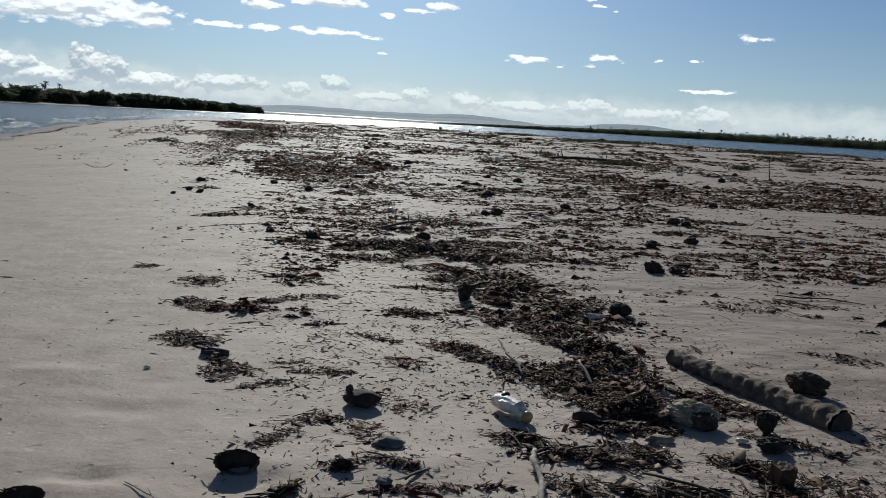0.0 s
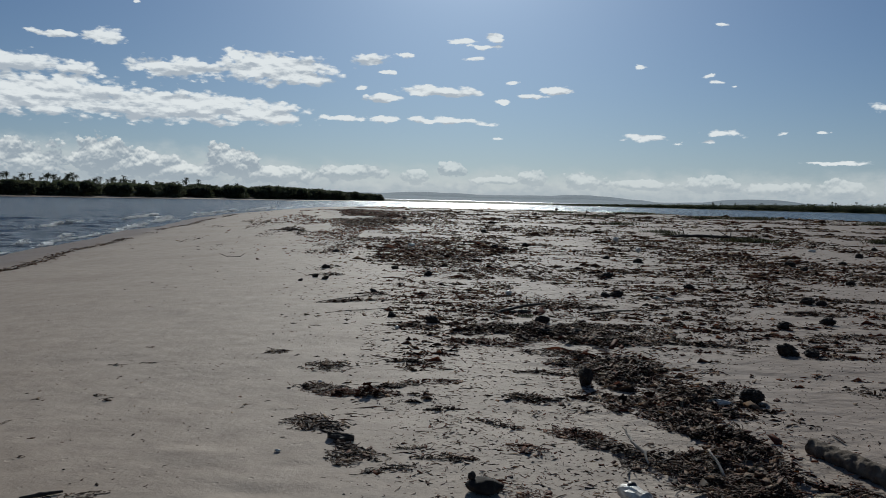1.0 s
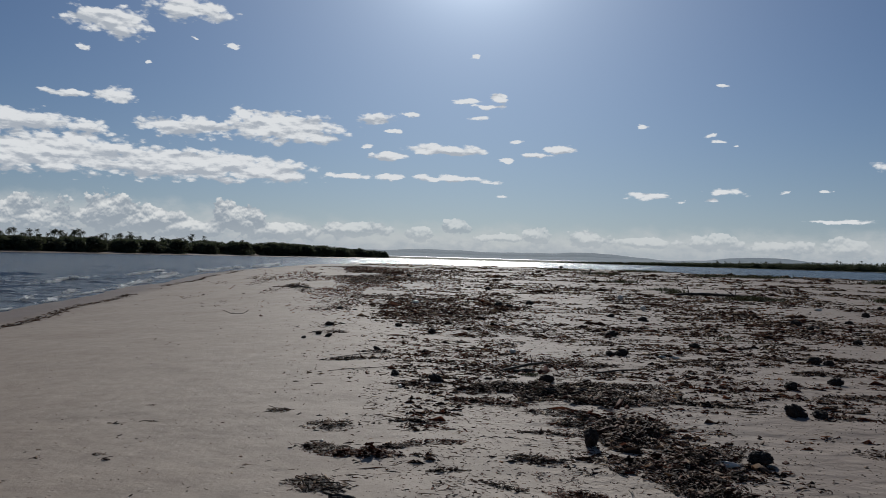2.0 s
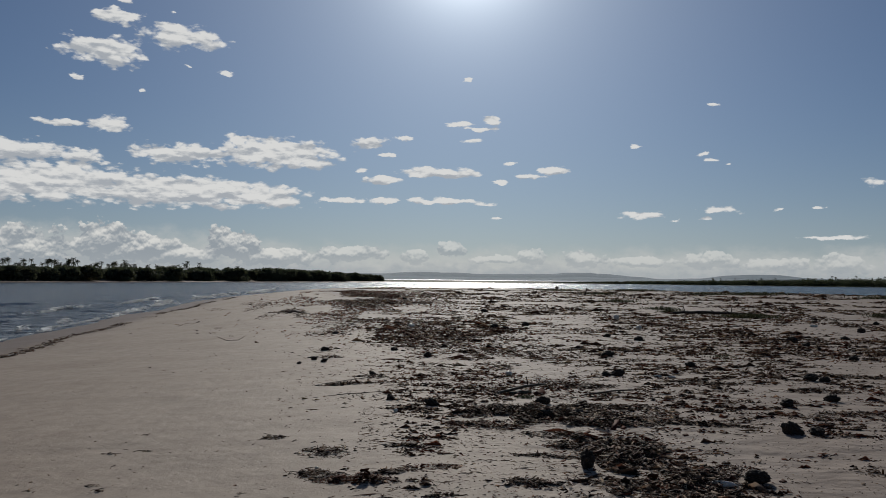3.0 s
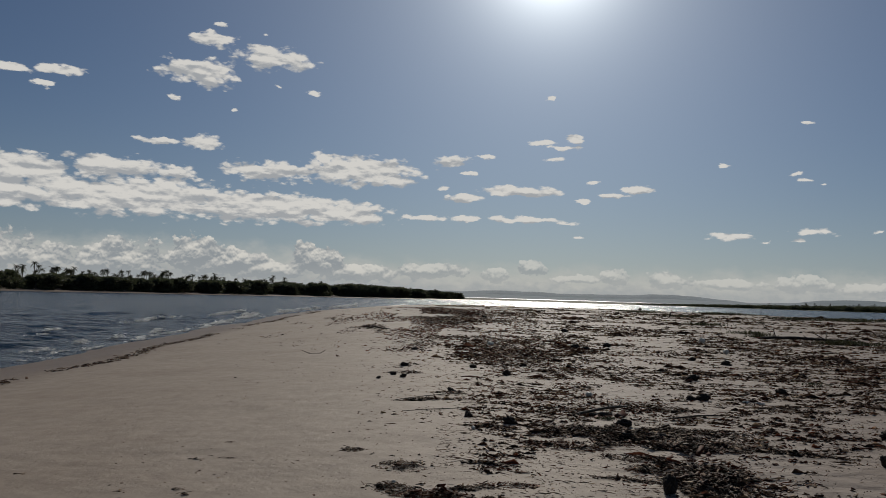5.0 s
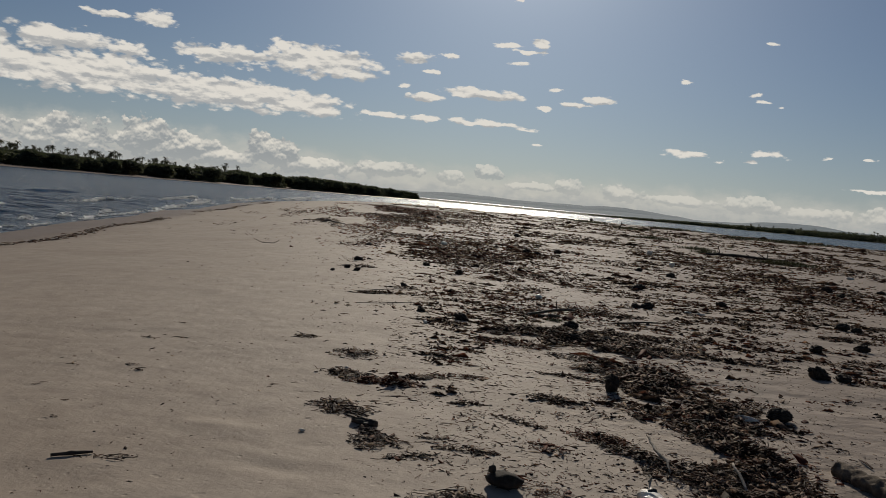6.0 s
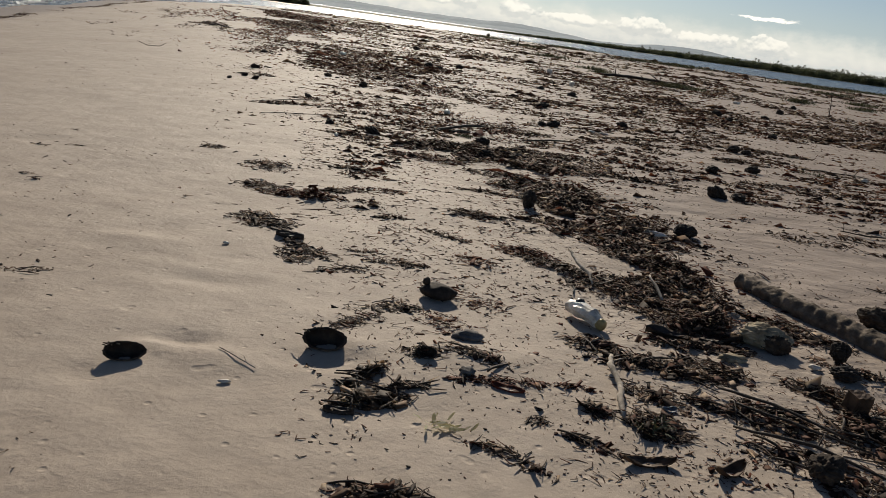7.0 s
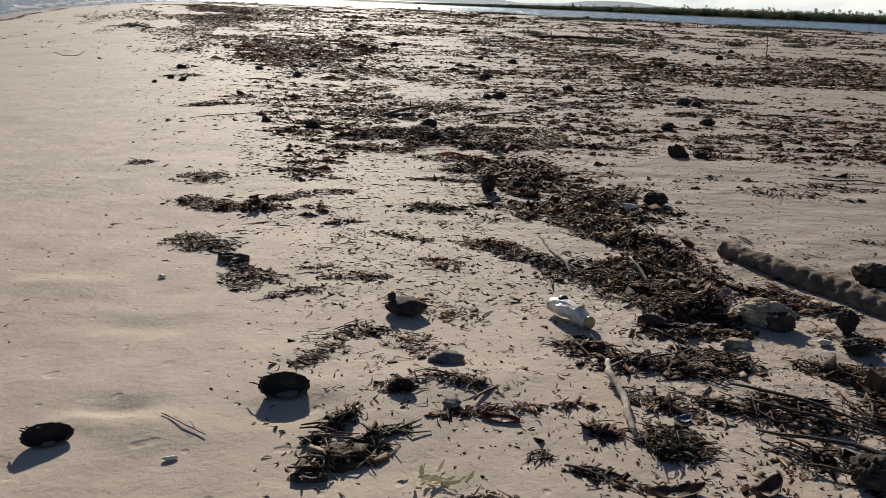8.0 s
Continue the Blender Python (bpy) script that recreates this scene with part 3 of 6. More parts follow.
def tube(bm, pts, radii, sides=6, wobble=0.0, rng=None):
    """A round limb along points."""
    rings = []
    for i, (p, r) in enumerate(zip(pts, radii)):
        p = Vector(p)
        ahead = (Vector(pts[min(i + 1, len(pts) - 1)]) - Vector(pts[max(i - 1, 0)])).normalized()
        side = ahead.cross(Vector((0, 0, 1)) if abs(ahead.z) < 0.95 else Vector((1, 0, 0))).normalized()
        up = side.cross(ahead)
        ring = []
        for k in range(sides):
            f = 1 + (wobble * (rng.rand() - 0.5) * 2 if rng is not None else 0)
            a = 2 * math.pi * k / sides
            ring.append(bm.verts.new(p + (side * math.cos(a) + up * math.sin(a)) * r * f))
        rings.append(ring)
    for a, b in zip(rings, rings[1:]):
        for k in range(sides):
            bm.faces.new((a[k], a[(k + 1) % sides], b[(k + 1) % sides], b[k]))
    bm.faces.new(rings[0][::-1])
    bm.faces.new(rings[-1])
    return rings


def palm_tree(seed):
    rng = np.random.RandomState(seed)
    root = new("palm_tree")
    h = 7.5 + 2 * rng.rand()
    lean = rng.normal(size=2) * 0.6
    pts = [(lean[0] * t * t, lean[1] * t * t, h * t) for t in np.linspace(0, 1, 7)]
    bm = bmesh.new()
    tube(bm, pts, [0.22, 0.17, 0.15, 0.14, 0.13, 0.12, 0.12], 6)
    part("trunk", bm, TRUNK, root)
    verts, faces = [], []
    top = np.array(pts[-1])
    for k in range(20):
        a = 2 * math.pi * (k + rng.rand() * 0.7) / 20
        lift, length = rng.uniform(-0.35, 1.25), rng.uniform(1.5, 2.2)
        out = np.array([math.cos(a), math.sin(a), 0])
        side = np.array([-math.sin(a), math.cos(a), 0])
        n0 = len(verts)
        segs = 6
        for i in range(segs + 1):
            s = i / segs
            mid = top + out * length * s * (1 - 0.12 * s) + np.array([0, 0, length * (lift * s - 0.85 * s * s)])
            w = 0.24 * (s + 0.12) ** 0.4 * (1.02 - s) ** 0.6
            verts += [mid - side * w - np.array([0, 0, w * 0.9]), mid, mid + side * w - np.array([0, 0, w * 0.9])]
        for i in range(segs):
            q = n0 + 3 * i
            faces += [(q, q + 1, q + 4, q + 3), (q + 1, q + 2, q + 5, q + 4)]
    child(new("crown", mesh_of("crown", verts, faces, PALM_LEAF)), root)
    return tagged(root, "tall coconut palm with drooping green fronds", "palm tree", "palms on the far beach")


def shore_tree(seed):
    rng = np.random.RandomState(seed)
    root = new("shore_tree")
    bm = bmesh.new()
    tube(bm, [(0, 0, -0.3), (0.1, 0, 1.4), (0.0, 0.2, 3.2)], [0.22, 0.17, 0.08], 6)
    for k in range(4):
        a = k * 1.7 + rng.rand()
        tube(bm, [(0.08, 0, 1.2 + 0.3 * k), (math.cos(a) * 0.9, math.sin(a) * 0.9, 2.4 + 0.3 * k), (math.cos(a) * 1.7, math.sin(a) * 1.7, 3.0 + 0.35 * k)], [0.1, 0.07, 0.03], 5)
    part("trunk", bm, TRUNK, root)
    vs, fs, n0 = [], [], 0
    for k in range(16):
        a, r = rng.rand() * 6.28, 2.3 * rng.rand() ** 0.6
        c = (math.cos(a) * r, math.sin(a) * r, rng.uniform(0.0, 3.9) + 0.9 * (1 - r / 2.3))
        v, f = leaf_cloud(rng, c, (1.3, 1.3, 0.9), 70, 0.7)
        vs.append(v), fs.append(f + n0)
        n0 += len(v)
    child(new("crown", mesh_of("crown", np.concatenate(vs), np.concatenate(fs), FOLIAGE)), root)
    return tagged(root, "dense dark green shoreline tree", "tree", "trees on the far shores")


rng = np.random.RandomState(11)
palms = [palm_tree(s) for s in (1, 2, 3, 4)]
bushes = [shore_tree(s) for s in (5, 6, 7, 8, 9)]


def plant(kinds, k, x, y, z, size, first, broad=1.0):
    """The first of each kind is set down itself, the others are copies."""
    ob = kinds[k % len(kinds)]
    m = Matrix.Translation((x, y, z)) @ Matrix.Rotation(rng.rand() * 6.28, 4, "Z")
    if first:
        ob.matrix_basis = m @ Matrix.Diagonal((size * broad, size * broad, size, 1))
        return ob
    new_ob = copy_thing(ob, m)
    new_ob.scale = (size * broad, size * broad, size)
    return new_ob


def along(line, norm, u, inland):
    n = len(line) - 1
    i = min(int(u * n), n - 1)
    f = u * n - i
    p = line[i] * (1 - f) + line[i + 1] * f
    return p + norm[i] * inland


for k in range(290):
    u = 0.36 + 0.47 * (k + rng.rand()) / 290
    x, y = along(left_line, left_norm, u, 15 + 46 * rng.rand() ** 2 * min(1, (0.86 - u) * 5) + 6 * (k % 2))
    plant(bushes, k, x, y, SEA + 0.55, rng.uniform(0.8, 1.25) * np.interp(u, [0.36, 0.55, 0.66, 0.76, 0.83], [0.95, 1.0, 1.15, 0.95, 0.55]), k < 5, 1.6)
for k in range(150):
    u = 0.37 + (0.26 * rng.rand() if k < 122 else 0.42 * rng.rand())
    x, y = along(left_line, left_norm, u, rng.uniform(30, 80))
    plant(palms, k, x, y, SEA + 0.5, rng.uniform(0.66, 1.0), k < 4)
for k in range(60):
    u = 0.445 + 0.16 * rng.rand()
    x, y = along(right_line, right_norm, u, rng.uniform(14, 30))
    plant(palms, k, x, y, SEA + 0.3, rng.uniform(0.75, 1.05) * float(np.interp(u, [0.44, 0.5, 0.56], [0.42, 0.64, 0.82])), False)
# woods of the far lagoon shore, too far to tell tree from tree
vs, fs, n0 = [], [], 0
for k in range(1150):
    u = 0.395 + 0.33 * (k + rng.rand()) / 1150
    x, y = along(right_line, right_norm, u, rng.uniform(8, 34))
    h = float(np.interp(u, [0.395, 0.43, 0.47, 0.52, 0.73], [0.8, 2.0, 3.6, 5.6, 6.5])) * rng.uniform(0.8, 1.15)
    v, f = leaf_cloud(rng, (x, y, SEA + 0.45 * h), (2.4, 2.4, 0.55 * h), 150, 0.75)
    vs.append(v), fs.append(f + n0)
    n0 += len(v)
tagged(new("far_woods", mesh_of("far_woods", np.concatenate(vs), np.concatenate(fs), FOLIAGE)), "dark low woods along the far lagoon shore", "woods", kind="stuff")


# ---- wrack ----
def splinters(r, x, y, base, length, width, yaw, tilt):
    """Bent three-sided splinters, nine points and six faces each."""
    n = len(x)
    pitch = r.normal(size=n) * tilt
    u = np.stack([np.cos(yaw) * np.cos(pitch), np.sin(yaw) * np.cos(pitch), np.sin(pitch)], 1)
    s = np.stack([-np.sin(yaw), np.cos(yaw), np.zeros(n)], 1)
    w = np.cross(u, s)
    bend = (r.rand(n, 1) - 0.5) * 0.9 * length[:, None]
    lift = (r.rand(n, 1) - 0.4) * 0.10 * length[:, None]
    c = np.stack([x, y, base + width * 0.3], 1)
    rings = []
    for t, f in ((-0.5, 0.75), (0.0, 1.0), (0.5, 0.45)):
        mid = c + u * (t * length)[:, None] + (s * bend + w * lift) * (1 - 4 * t * t)
        for a in (0.5, 2.6, 4.7):
            rings.append(mid + (s * math.cos(a) + w * math.sin(a) * 0.6) * (width * f * 0.5)[:, None])
    f = [(a + k, a + (k + 1) % 3, a + 3 + (k + 1) % 3, a + 3 + k) for a in (0, 3) for k in range(3)]
    return np.stack(rings, 1).reshape(-1, 3), (np.array(f)[None] + (np.arange(n) * 9)[:, None, None]).reshape(-1, 4)


def chips(r, x, y, base, size, yaw, tilt, thick=1.0):
    """Irregular flat chunks of bark, leaf and husk, eight points and six faces each."""
    n = len(x)
    p = np.array([(a, b, c) for c in (-1, 1) for b in (-1, 1) for a in (-1, 1)], float)
    p = p[None] * (1 + 0.75 * (r.rand(n, 8, 3) - 0.6))
    p = p * np.stack([size * 0.5, size * r.uniform(0.08, 0.30, n), thick * size * r.uniform(0.02, 0.08, n)], 1)[:, None]
    p[:, :, 2] += p[:, :, 0] * (r.normal(size=n) * tilt)[:, None] + p[:, :, 1] * (r.normal(size=n) * tilt * 1.5)[:, None]
    c, s = np.cos(yaw)[:, None], np.sin(yaw)[:, None]
    v = np.stack([p[:, :, 0] * c - p[:, :, 1] * s + x[:, None], p[:, :, 0] * s + p[:, :, 1] * c + y[:, None], p[:, :, 2] + (base + size * 0.05)[:, None]], -1)
    f = np.array([(0, 2, 3, 1), (4, 5, 7, 6), (0, 1, 5, 4), (2, 6, 7, 3), (0, 4, 6, 2), (1, 3, 7, 5)])
    return v.reshape(-1, 3), (f[None] + (np.arange(n) * 8)[:, None, None]).reshape(-1, 4)


def slivers(r, x, y, base, length, width, height, yaw):
    """Four-sided slivers of weed and wood, for litter farther off."""
    n = len(x)
    p = np.array([(-1, -0.3, 0), (0.9, -0.6, 0), (0.3, 1, 0.1), (0, 0, 1)], float)[None] * (1 + 0.8 * (r.rand(n, 4, 3) - 0.5))
    p[:, :, 0] += (r.rand(n, 4) - 0.5) * 0.9
    p = p * np.stack([length * 0.5, width * 0.5, height], 1)[:, None]
    c, s = np.cos(yaw)[:, None], np.sin(yaw)[:, None]
    v = np.stack([p[:, :, 0] * c - p[:, :, 1] * s + x[:, None], p[:, :, 0] * s + p[:, :, 1] * c + y[:, None], p[:, :, 2] + base[:, None]], -1)
    f = np.array([(0, 1, 3), (1, 2, 3), (2, 0, 3), (0, 2, 1)])
    return v.reshape(-1, 3), (f[None] + (np.arange(n) * 4)[:, None, None]).reshape(-1, 3)


def twigs(name, x, y, length, width, mat, z=None, tilt=0.18, yaw=None, seed=0, chunky=0.35, thick=1.0):
    """Beach litter at x, y: splinters and chips, each one piece of the mesh."""
    r = np.random.RandomState(seed)
    n = len(x)
    x, y = np.asarray(x, float), np.asarray(y, float)
    length, width = np.broadcast_to(length, n), np.broadcast_to(width, n)
    yaw = r.rand(n) * math.pi * 2 if yaw is None else yaw
    base = ground_z(x, y) + (0 if z is None else z)
    k = r.rand(n) < chunky
    v1, f1 = splinters(r, x[~k], y[~k], base[~k], length[~k], width[~k], yaw[~k], tilt)
    v2, f2 = chips(r, x[k], y[k], base[k], length[k] * 0.55, yaw[k], tilt * 1.5, thick)
    return new(name, mesh_of(name, np.concatenate([v1, v2]), np.concatenate([f1, f2 + len(v1)]), mat))


def ellipse(r, x, y, length, width, angle, n):
    """Places in a ragged patch: thick in the middle, broken up toward the rim."""
    m = int(n * 2.2)
    a, q = r.rand(m) * 2 * math.pi, r.rand(m) ** 0.5 * 1.25
    px, py = np.cos(a) * q * length / 2, np.sin(a) * q * width / 2
    c, s = math.cos(radians(angle)), math.sin(radians(angle))
    px, py = x + px * c - py * s, y + px * s + py * c
    rank = fbm(px * 5.5 + x * 9, py * 5.5 + y * 7, 4) * 1.15 - 0.40 * q + 0.55 * r.rand(m)
    best = np.argsort(-rank)[:n]
    return px[best], py[best], np.clip(1 - q[best], 0, 1)


STICKS = []
for k in range(10):
    r = np.random.RandomState(40 + k)
    bm = bmesh.new()
    pts = [((t - 0.5), 0.10 * math.sin(3 * t + k) * r.rand(), 0.05 * math.sin(5 * t + 2 * k) * r.rand()) for t in np.linspace(0, 1, 5)]
    rad = 0.016 + 0.02 * r.rand()
    tube(bm, pts, [rad * 0.8, rad, rad * 0.95, rad * 0.8, rad * 0.5], 5, 0.25, r)
    me = bpy.data.meshes.new("stick")
    bmesh.ops.recalc_face_normals(bm, faces=bm.faces)
    bm.to_mesh(me)
    bm.free()
    me.polygons.foreach_set("use_smooth", np.ones(len(me.polygons), bool))
    me.materials.append(TWIG)
    STICKS.append(me)

seed_count = [100]


def wrack_clump(x, y, length, width, angle, n, pile=0.03, mat=None, sticks=6, piece=0.07, label="tangled clump of dark dry seaweed and twigs on the sand"):
    """One heap of beach litter: a mesh of small pieces and, on top, larger sticks."""
    seed_count[0] += 1
    r = np.random.RandomState(seed_count[0])
    n = int(n * 3.2)
    px, py, q = ellipse(r, x, y, length, width, angle, n)
    size = np.minimum(piece * 0.34 * np.exp(r.normal(size=n) * 0.8), piece * 1.6)
    yaw = radians(angle) + 9 * (fbm(px * 7, py * 7, 2) - 0.5) + r.normal(size=n) * 0.8
    ob = new("wrack_clump")
    litter = twigs("litter", px, py, size, 0.002 + 0.07 * size + 0.006 * r.rand(n) ** 3, mat or WRACK, z=pile * q * (0.1 + r.rand(n)) * np.clip(fbm(px * 14, py * 14, 3) * 2.6 - 0.6, 0.1, 1.3), yaw=yaw, seed=seed_count[0], tilt=0.2, chunky=0.55)
    tagged(child(litter, ob), kind="stuff")
    tagged(ob, label, "seaweed", "clumps of wrack")
    px, py, q = ellipse(r, x, y, length * 1.05, width * 1.1, angle, sticks)
    for k in range(sticks):
        st = child(new("stick", STICKS[r.randint(10)]), ob)
        L = piece * r.uniform(0.8, 2.4)
        st.matrix_basis = Matrix.Translation((px[k], py[k], gz(px[k], py[k]) + pile * 0.7 * q[k] + 0.006)) @ Euler((0, r.normal() * 0.05, radians(angle) + r.normal() * 0.9)).to_matrix().to_4x4() @ Matrix.Diagonal((L, L * 0.9, L * 0.9, 1))
    return ob


# heaps near the walker, then outward
wrack_clump(-0.56, 2.92, 0.34, 0.14, 22, 150, 0.045, mat=BROWN, sticks=12, piece=0.09, label="heap of splintered palm fibre and bark strips")
wrack_clump(-0.57, 3.17, 0.28, 0.06, 66, 60, 0.04, mat=BROWN, sticks=8, piece=0.09, label="upright bundle of pale bark strips")
wrack_clump(-0.41, 3.09, 0.24, 0.06, 25, 45, 0.03, mat=BROWN, sticks=8, piece=0.08)
wrack_clump(-0.36, 2.32, 0.36, 0.10, 6, 130, 0.035, sticks=8, piece=0.09)
wrack_clump(-0.72, 3.74, 0.26, 0.09, 55, 60, 0.02, sticks=6, piece=0.06)
wrack_clump(-0.58, 4.02, 0.34, 0.16, 35, 70, 0.02, sticks=6, piece=0.06)
wrack_clump(-0.36, 3.45, 0.16, 0.10, 0, 60, 0.03, sticks=4, piece=0.05)
wrack_clump(-0.24, 3.86, 0.40, 0.22, -30, 80, 0.02, mat=RED, sticks=6, piece=0.05, label="loose reddish weed and leaf scraps on sand")
wrack_clump(-0.10, 4.25, 0.30, 0.22, -40, 60, 0.02, mat=RED, sticks=4, piece=0.05, label="loose reddish weed and leaf scraps on sand")
wrack_clump(-0.10, 3.48, 0.36, 0.10, -15, 40, 0.02, sticks=7, piece=0.08, label="short dark sticks lying loose on the sand")
wrack_clump(0.14, 3.30, 0.62, 0.07, 10, 110, 0.025, mat=RED, sticks=7, piece=0.06, label="string of red brown weed across the sand")
wrack_clump(0.40, 3.16, 0.16, 0.10, -30, 60, 0.02, sticks=5, piece=0.07)
wrack_clump(0.60, 3.10, 0.34, 0.22, -10, 190, 0.05, sticks=10, piece=0.07, label="dark knot of twigs with a few green blades")
wrack_clump(0.70, 3.36, 0.36, 0.16, -35, 110, 0.03, sticks=7, piece=0.07)
wrack_clump(0.90, 3.38, 0.26, 0.10, -30, 70, 0.03, sticks=5, piece=0.07)
wrack_clump(0.78, 3.72, 0.62, 0.22, -5, 300, 0.06, sticks=14, piece=0.08, label="thick dark mat of twigs and sea grass")
wrack_clump(0.46, 3.88, 0.26, 0.22, -60, 90, 0.03, sticks=6, piece=0.08)
wrack_clump(1.10, 3.80, 0.50, 0.20, -20, 170, 0.05, sticks=9, piece=0.07)
wrack_clump(1.02, 4.10, 0.55, 0.16, 5, 200, 0.05, sticks=8, piece=0.09)
wrack_clump(0.15, 2.98, 0.10, 0.07, 0, 22, 0.01, sticks=3, piece=0.05)
wrack_clump(-0.02, 2.72, 0.22, 0.08, -15, 34, 0.015, sticks=4, piece=0.06)
wrack_clump(0.12, 2.62, 0.18, 0.07, -30, 26, 0.015, sticks=3, piece=0.06)
wrack_clump(0.30, 2.42, 0.26, 0.10, 10, 40, 0.02, sticks=4, piece=0.07)
wrack_clump(0.36, 2.86, 0.26, 0.05, -25, 36, 0.015, sticks=4, piece=0.07)
wrack_clump(1.22, 3.30, 0.60, 0.26, -35, 120, 0.05, sticks=7, piece=0.10, label="long bare sticks and dark weed in a loose heap")
wrack_clump(1.28, 2.90, 0.60, 0.30, -35, 130, 0.06, sticks=9, piece=0.09, label="long bare sticks and dark weed in a loose heap")
wrack_clump(1.55, 3.30, 0.50, 0.34, -30, 150, 0.05, sticks=12, piece=0.10)
wrack_clump(1.05, 2.48, 0.50, 0.20, -20, 70, 0.03, sticks=8, piece=0.08)
wrack_clump(2.10, 3.40, 0.70, 0.40, -20, 180, 0.04, sticks=8, piece=0.08)
wrack_clump(2.50, 4.10, 0.60, 0.40, -20, 90, 0.03, sticks=5, piece=0.07)
wrack_clump(1.75, 4.55, 0.50, 0.30, -50, 150, 0.04, sticks=7, piece=0.08)
wrack_clump(0.13, 5.45, 0.46, 0.26, -25, 200, 0.06, mat=RED, sticks=8, piece=0.07, label="bushy reddish weed heap")
wrack_clump(0.42, 5.14, 0.55, 0.26, -35, 240, 0.06, sticks=8, piece=0.07)
wrack_clump(0.68, 4.82, 0.60, 0.30, -30, 280, 0.06, sticks=9, piece=0.08)
wrack_clump(0.98, 4.48, 0.60, 0.28, -15, 240, 0.05, sticks=8, piece=0.08)
wrack_clump(0.42, 6.50, 0.60, 0.16, 0, 120, 0.03, sticks=4, piece=0.08)
wrack_clump(-0.17, 5.02, 0.40, 0.18, -25, 80, 0.02, mat=RED, sticks=4, piece=0.06, label="loose reddish weed and leaf scraps on sand")
wrack_clump(-0.42, 5.57, 0.42, 0.10, -25, 60, 0.02, sticks=5, piece=0.07)
wrack_clump(-0.66, 4.76, 0.36, 0.10, 4, 80, 0.025, sticks=4, piece=0.06)
wrack_clump(-0.93, 4.90, 0.24, 0.05, 0, 24, 0.01, sticks=2, piece=0.06)
wrack_clump(-0.84, 5.88, 0.26, 0.07, 18, 70, 0.03, sticks=3, piece=0.06)
wrack_clump(-0.95, 4.50, 0.34, 0.08, 30, 44, 0.02, sticks=4, piece=0.07)
wrack_clump(-1.20, 4.68, 0.38, 0.28, -35, 180, 0.03, sticks=6, piece=0.06)
wrack_clump(-1.36, 4.92, 0.30, 0.10, -40, 70, 0.02, sticks=3, piece=0.06)
wrack_clump(-1.68, 5.36, 0.46, 0.36, -20, 220, 0.035, sticks=7, piece=0.07)
wrack_clump(-1.98, 6.36, 0.50, 0.28, -22, 200, 0.04, sticks=6, piece=0.07)
wrack_clump(-1.58, 6.20, 0.62, 0.20, 4, 330, 0.075, mat=RED, sticks=6, piece=0.07, label="solid dark red brown mat of seaweed")
wrack_clump(-1.36, 6.50, 0.46, 0.14, 18, 130, 0.03, sticks=4, piece=0.07)
wrack_clump(-1.08, 6.72, 0.40, 0.16, 10, 100, 0.03, mat=RED, sticks=4, piece=0.07)
wrack_clump(-2.18, 7.15, 0.40, 0.44, 10, 150, 0.03, sticks=6, piece=0.07)
wrack_clump(-0.25, 6.34, 0.62, 0.20, 2, 150, 0.035, sticks=6, piece=0.08)
wrack_clump(-0.17, 7.32, 0.50, 0.16, 0, 110, 0.03, sticks=4, piece=0.08)
wrack_clump(-2.90, 7.74, 0.26, 0.20, 0, 60, 0.03, sticks=3, piece=0.07)
wrack_clump(-1.43, 7.50, 0.50, 0.12, 0, 110, 0.035, sticks=3, piece=0.08)
wrack_clump(-1.85, 9.55, 0.55, 0.22, 0, 120, 0.04, sticks=3, piece=0.09)
wrack_clump(-0.90, 8.70, 0.90, 0.35, -5, 260, 0.04, mat=RED, sticks=6, piece=0.09, label="spread of reddish weed along the tide line")
wrack_clump(0.00, 8.30, 0.80, 0.30, -10, 200, 0.04, sticks=6, piece=0.09)
wrack_clump(-3.30, 11.70, 0.80, 0.25, 25, 130, 0.05, sticks=4, piece=0.10)
wrack_clump(1.40, 9.30, 1.10, 0.30, 0, 240, 0.04, sticks=6, piece=0.10)
wrack_clump(3.55, 10.30, 1.20, 0.60, 10, 260, 0.04, sticks=6, piece=0.10)
wrack_clump(3.55, 12.30, 1.00, 0.40, 0, 160, 0.05, sticks=5, piece=0.12)
wrack_clump(2.00, 13.00, 1.10, 0.60, 0, 200, 0.06, sticks=5, piece=0.11)
wrack_clump(4.70, 14.40, 1.50, 0.50, 0, 190, 0.04, sticks=5, piece=0.12)
wrack_clump(0.10, 12.30, 1.10, 0.80, 0, 260, 0.06, sticks=5, piece=0.11)
wrack_clump(2.90, 7.20, 0.90, 0.40, -15, 110, 0.025, sticks=4, piece=0.08)
wrack_clump(3.40, 7.60, 0.80, 0.35, -10, 90, 0.025, sticks=4, piece=0.08)
wrack_clump(3.00, 5.70, 0.50, 0.25, -10, 70, 0.02, sticks=3, piece=0.07)

# lone scraps on the clean sand
SCRAP = "few dark scraps of weed alone on clean sand"
wrack_clump(-3.71, 5.90, 0.10, 0.05, 20, 8, 0.02, sticks=2, piece=0.05, label=SCRAP)
wrack_clump(-3.56, 5.76, 0.09, 0.05, -30, 8, 0.02, sticks=2, piece=0.05, label=SCRAP)
wrack_clump(-4.14, 5.74, 0.06, 0.03, 10, 4, 0.01, sticks=1, piece=0.05, label=SCRAP)
wrack_clump(-4.27, 7.02, 0.12, 0.04, 15, 6, 0.01, sticks=2, piece=0.06, label=SCRAP)
wrack_clump(-3.96, 7.12, 0.10, 0.05, 5, 7, 0.02, sticks=2, piece=0.06, label=SCRAP)
wrack_clump(-3.97, 5.09, 0.14, 0.06, 40, 8, 0.01, sticks=1, piece=0.03, label=SCRAP)
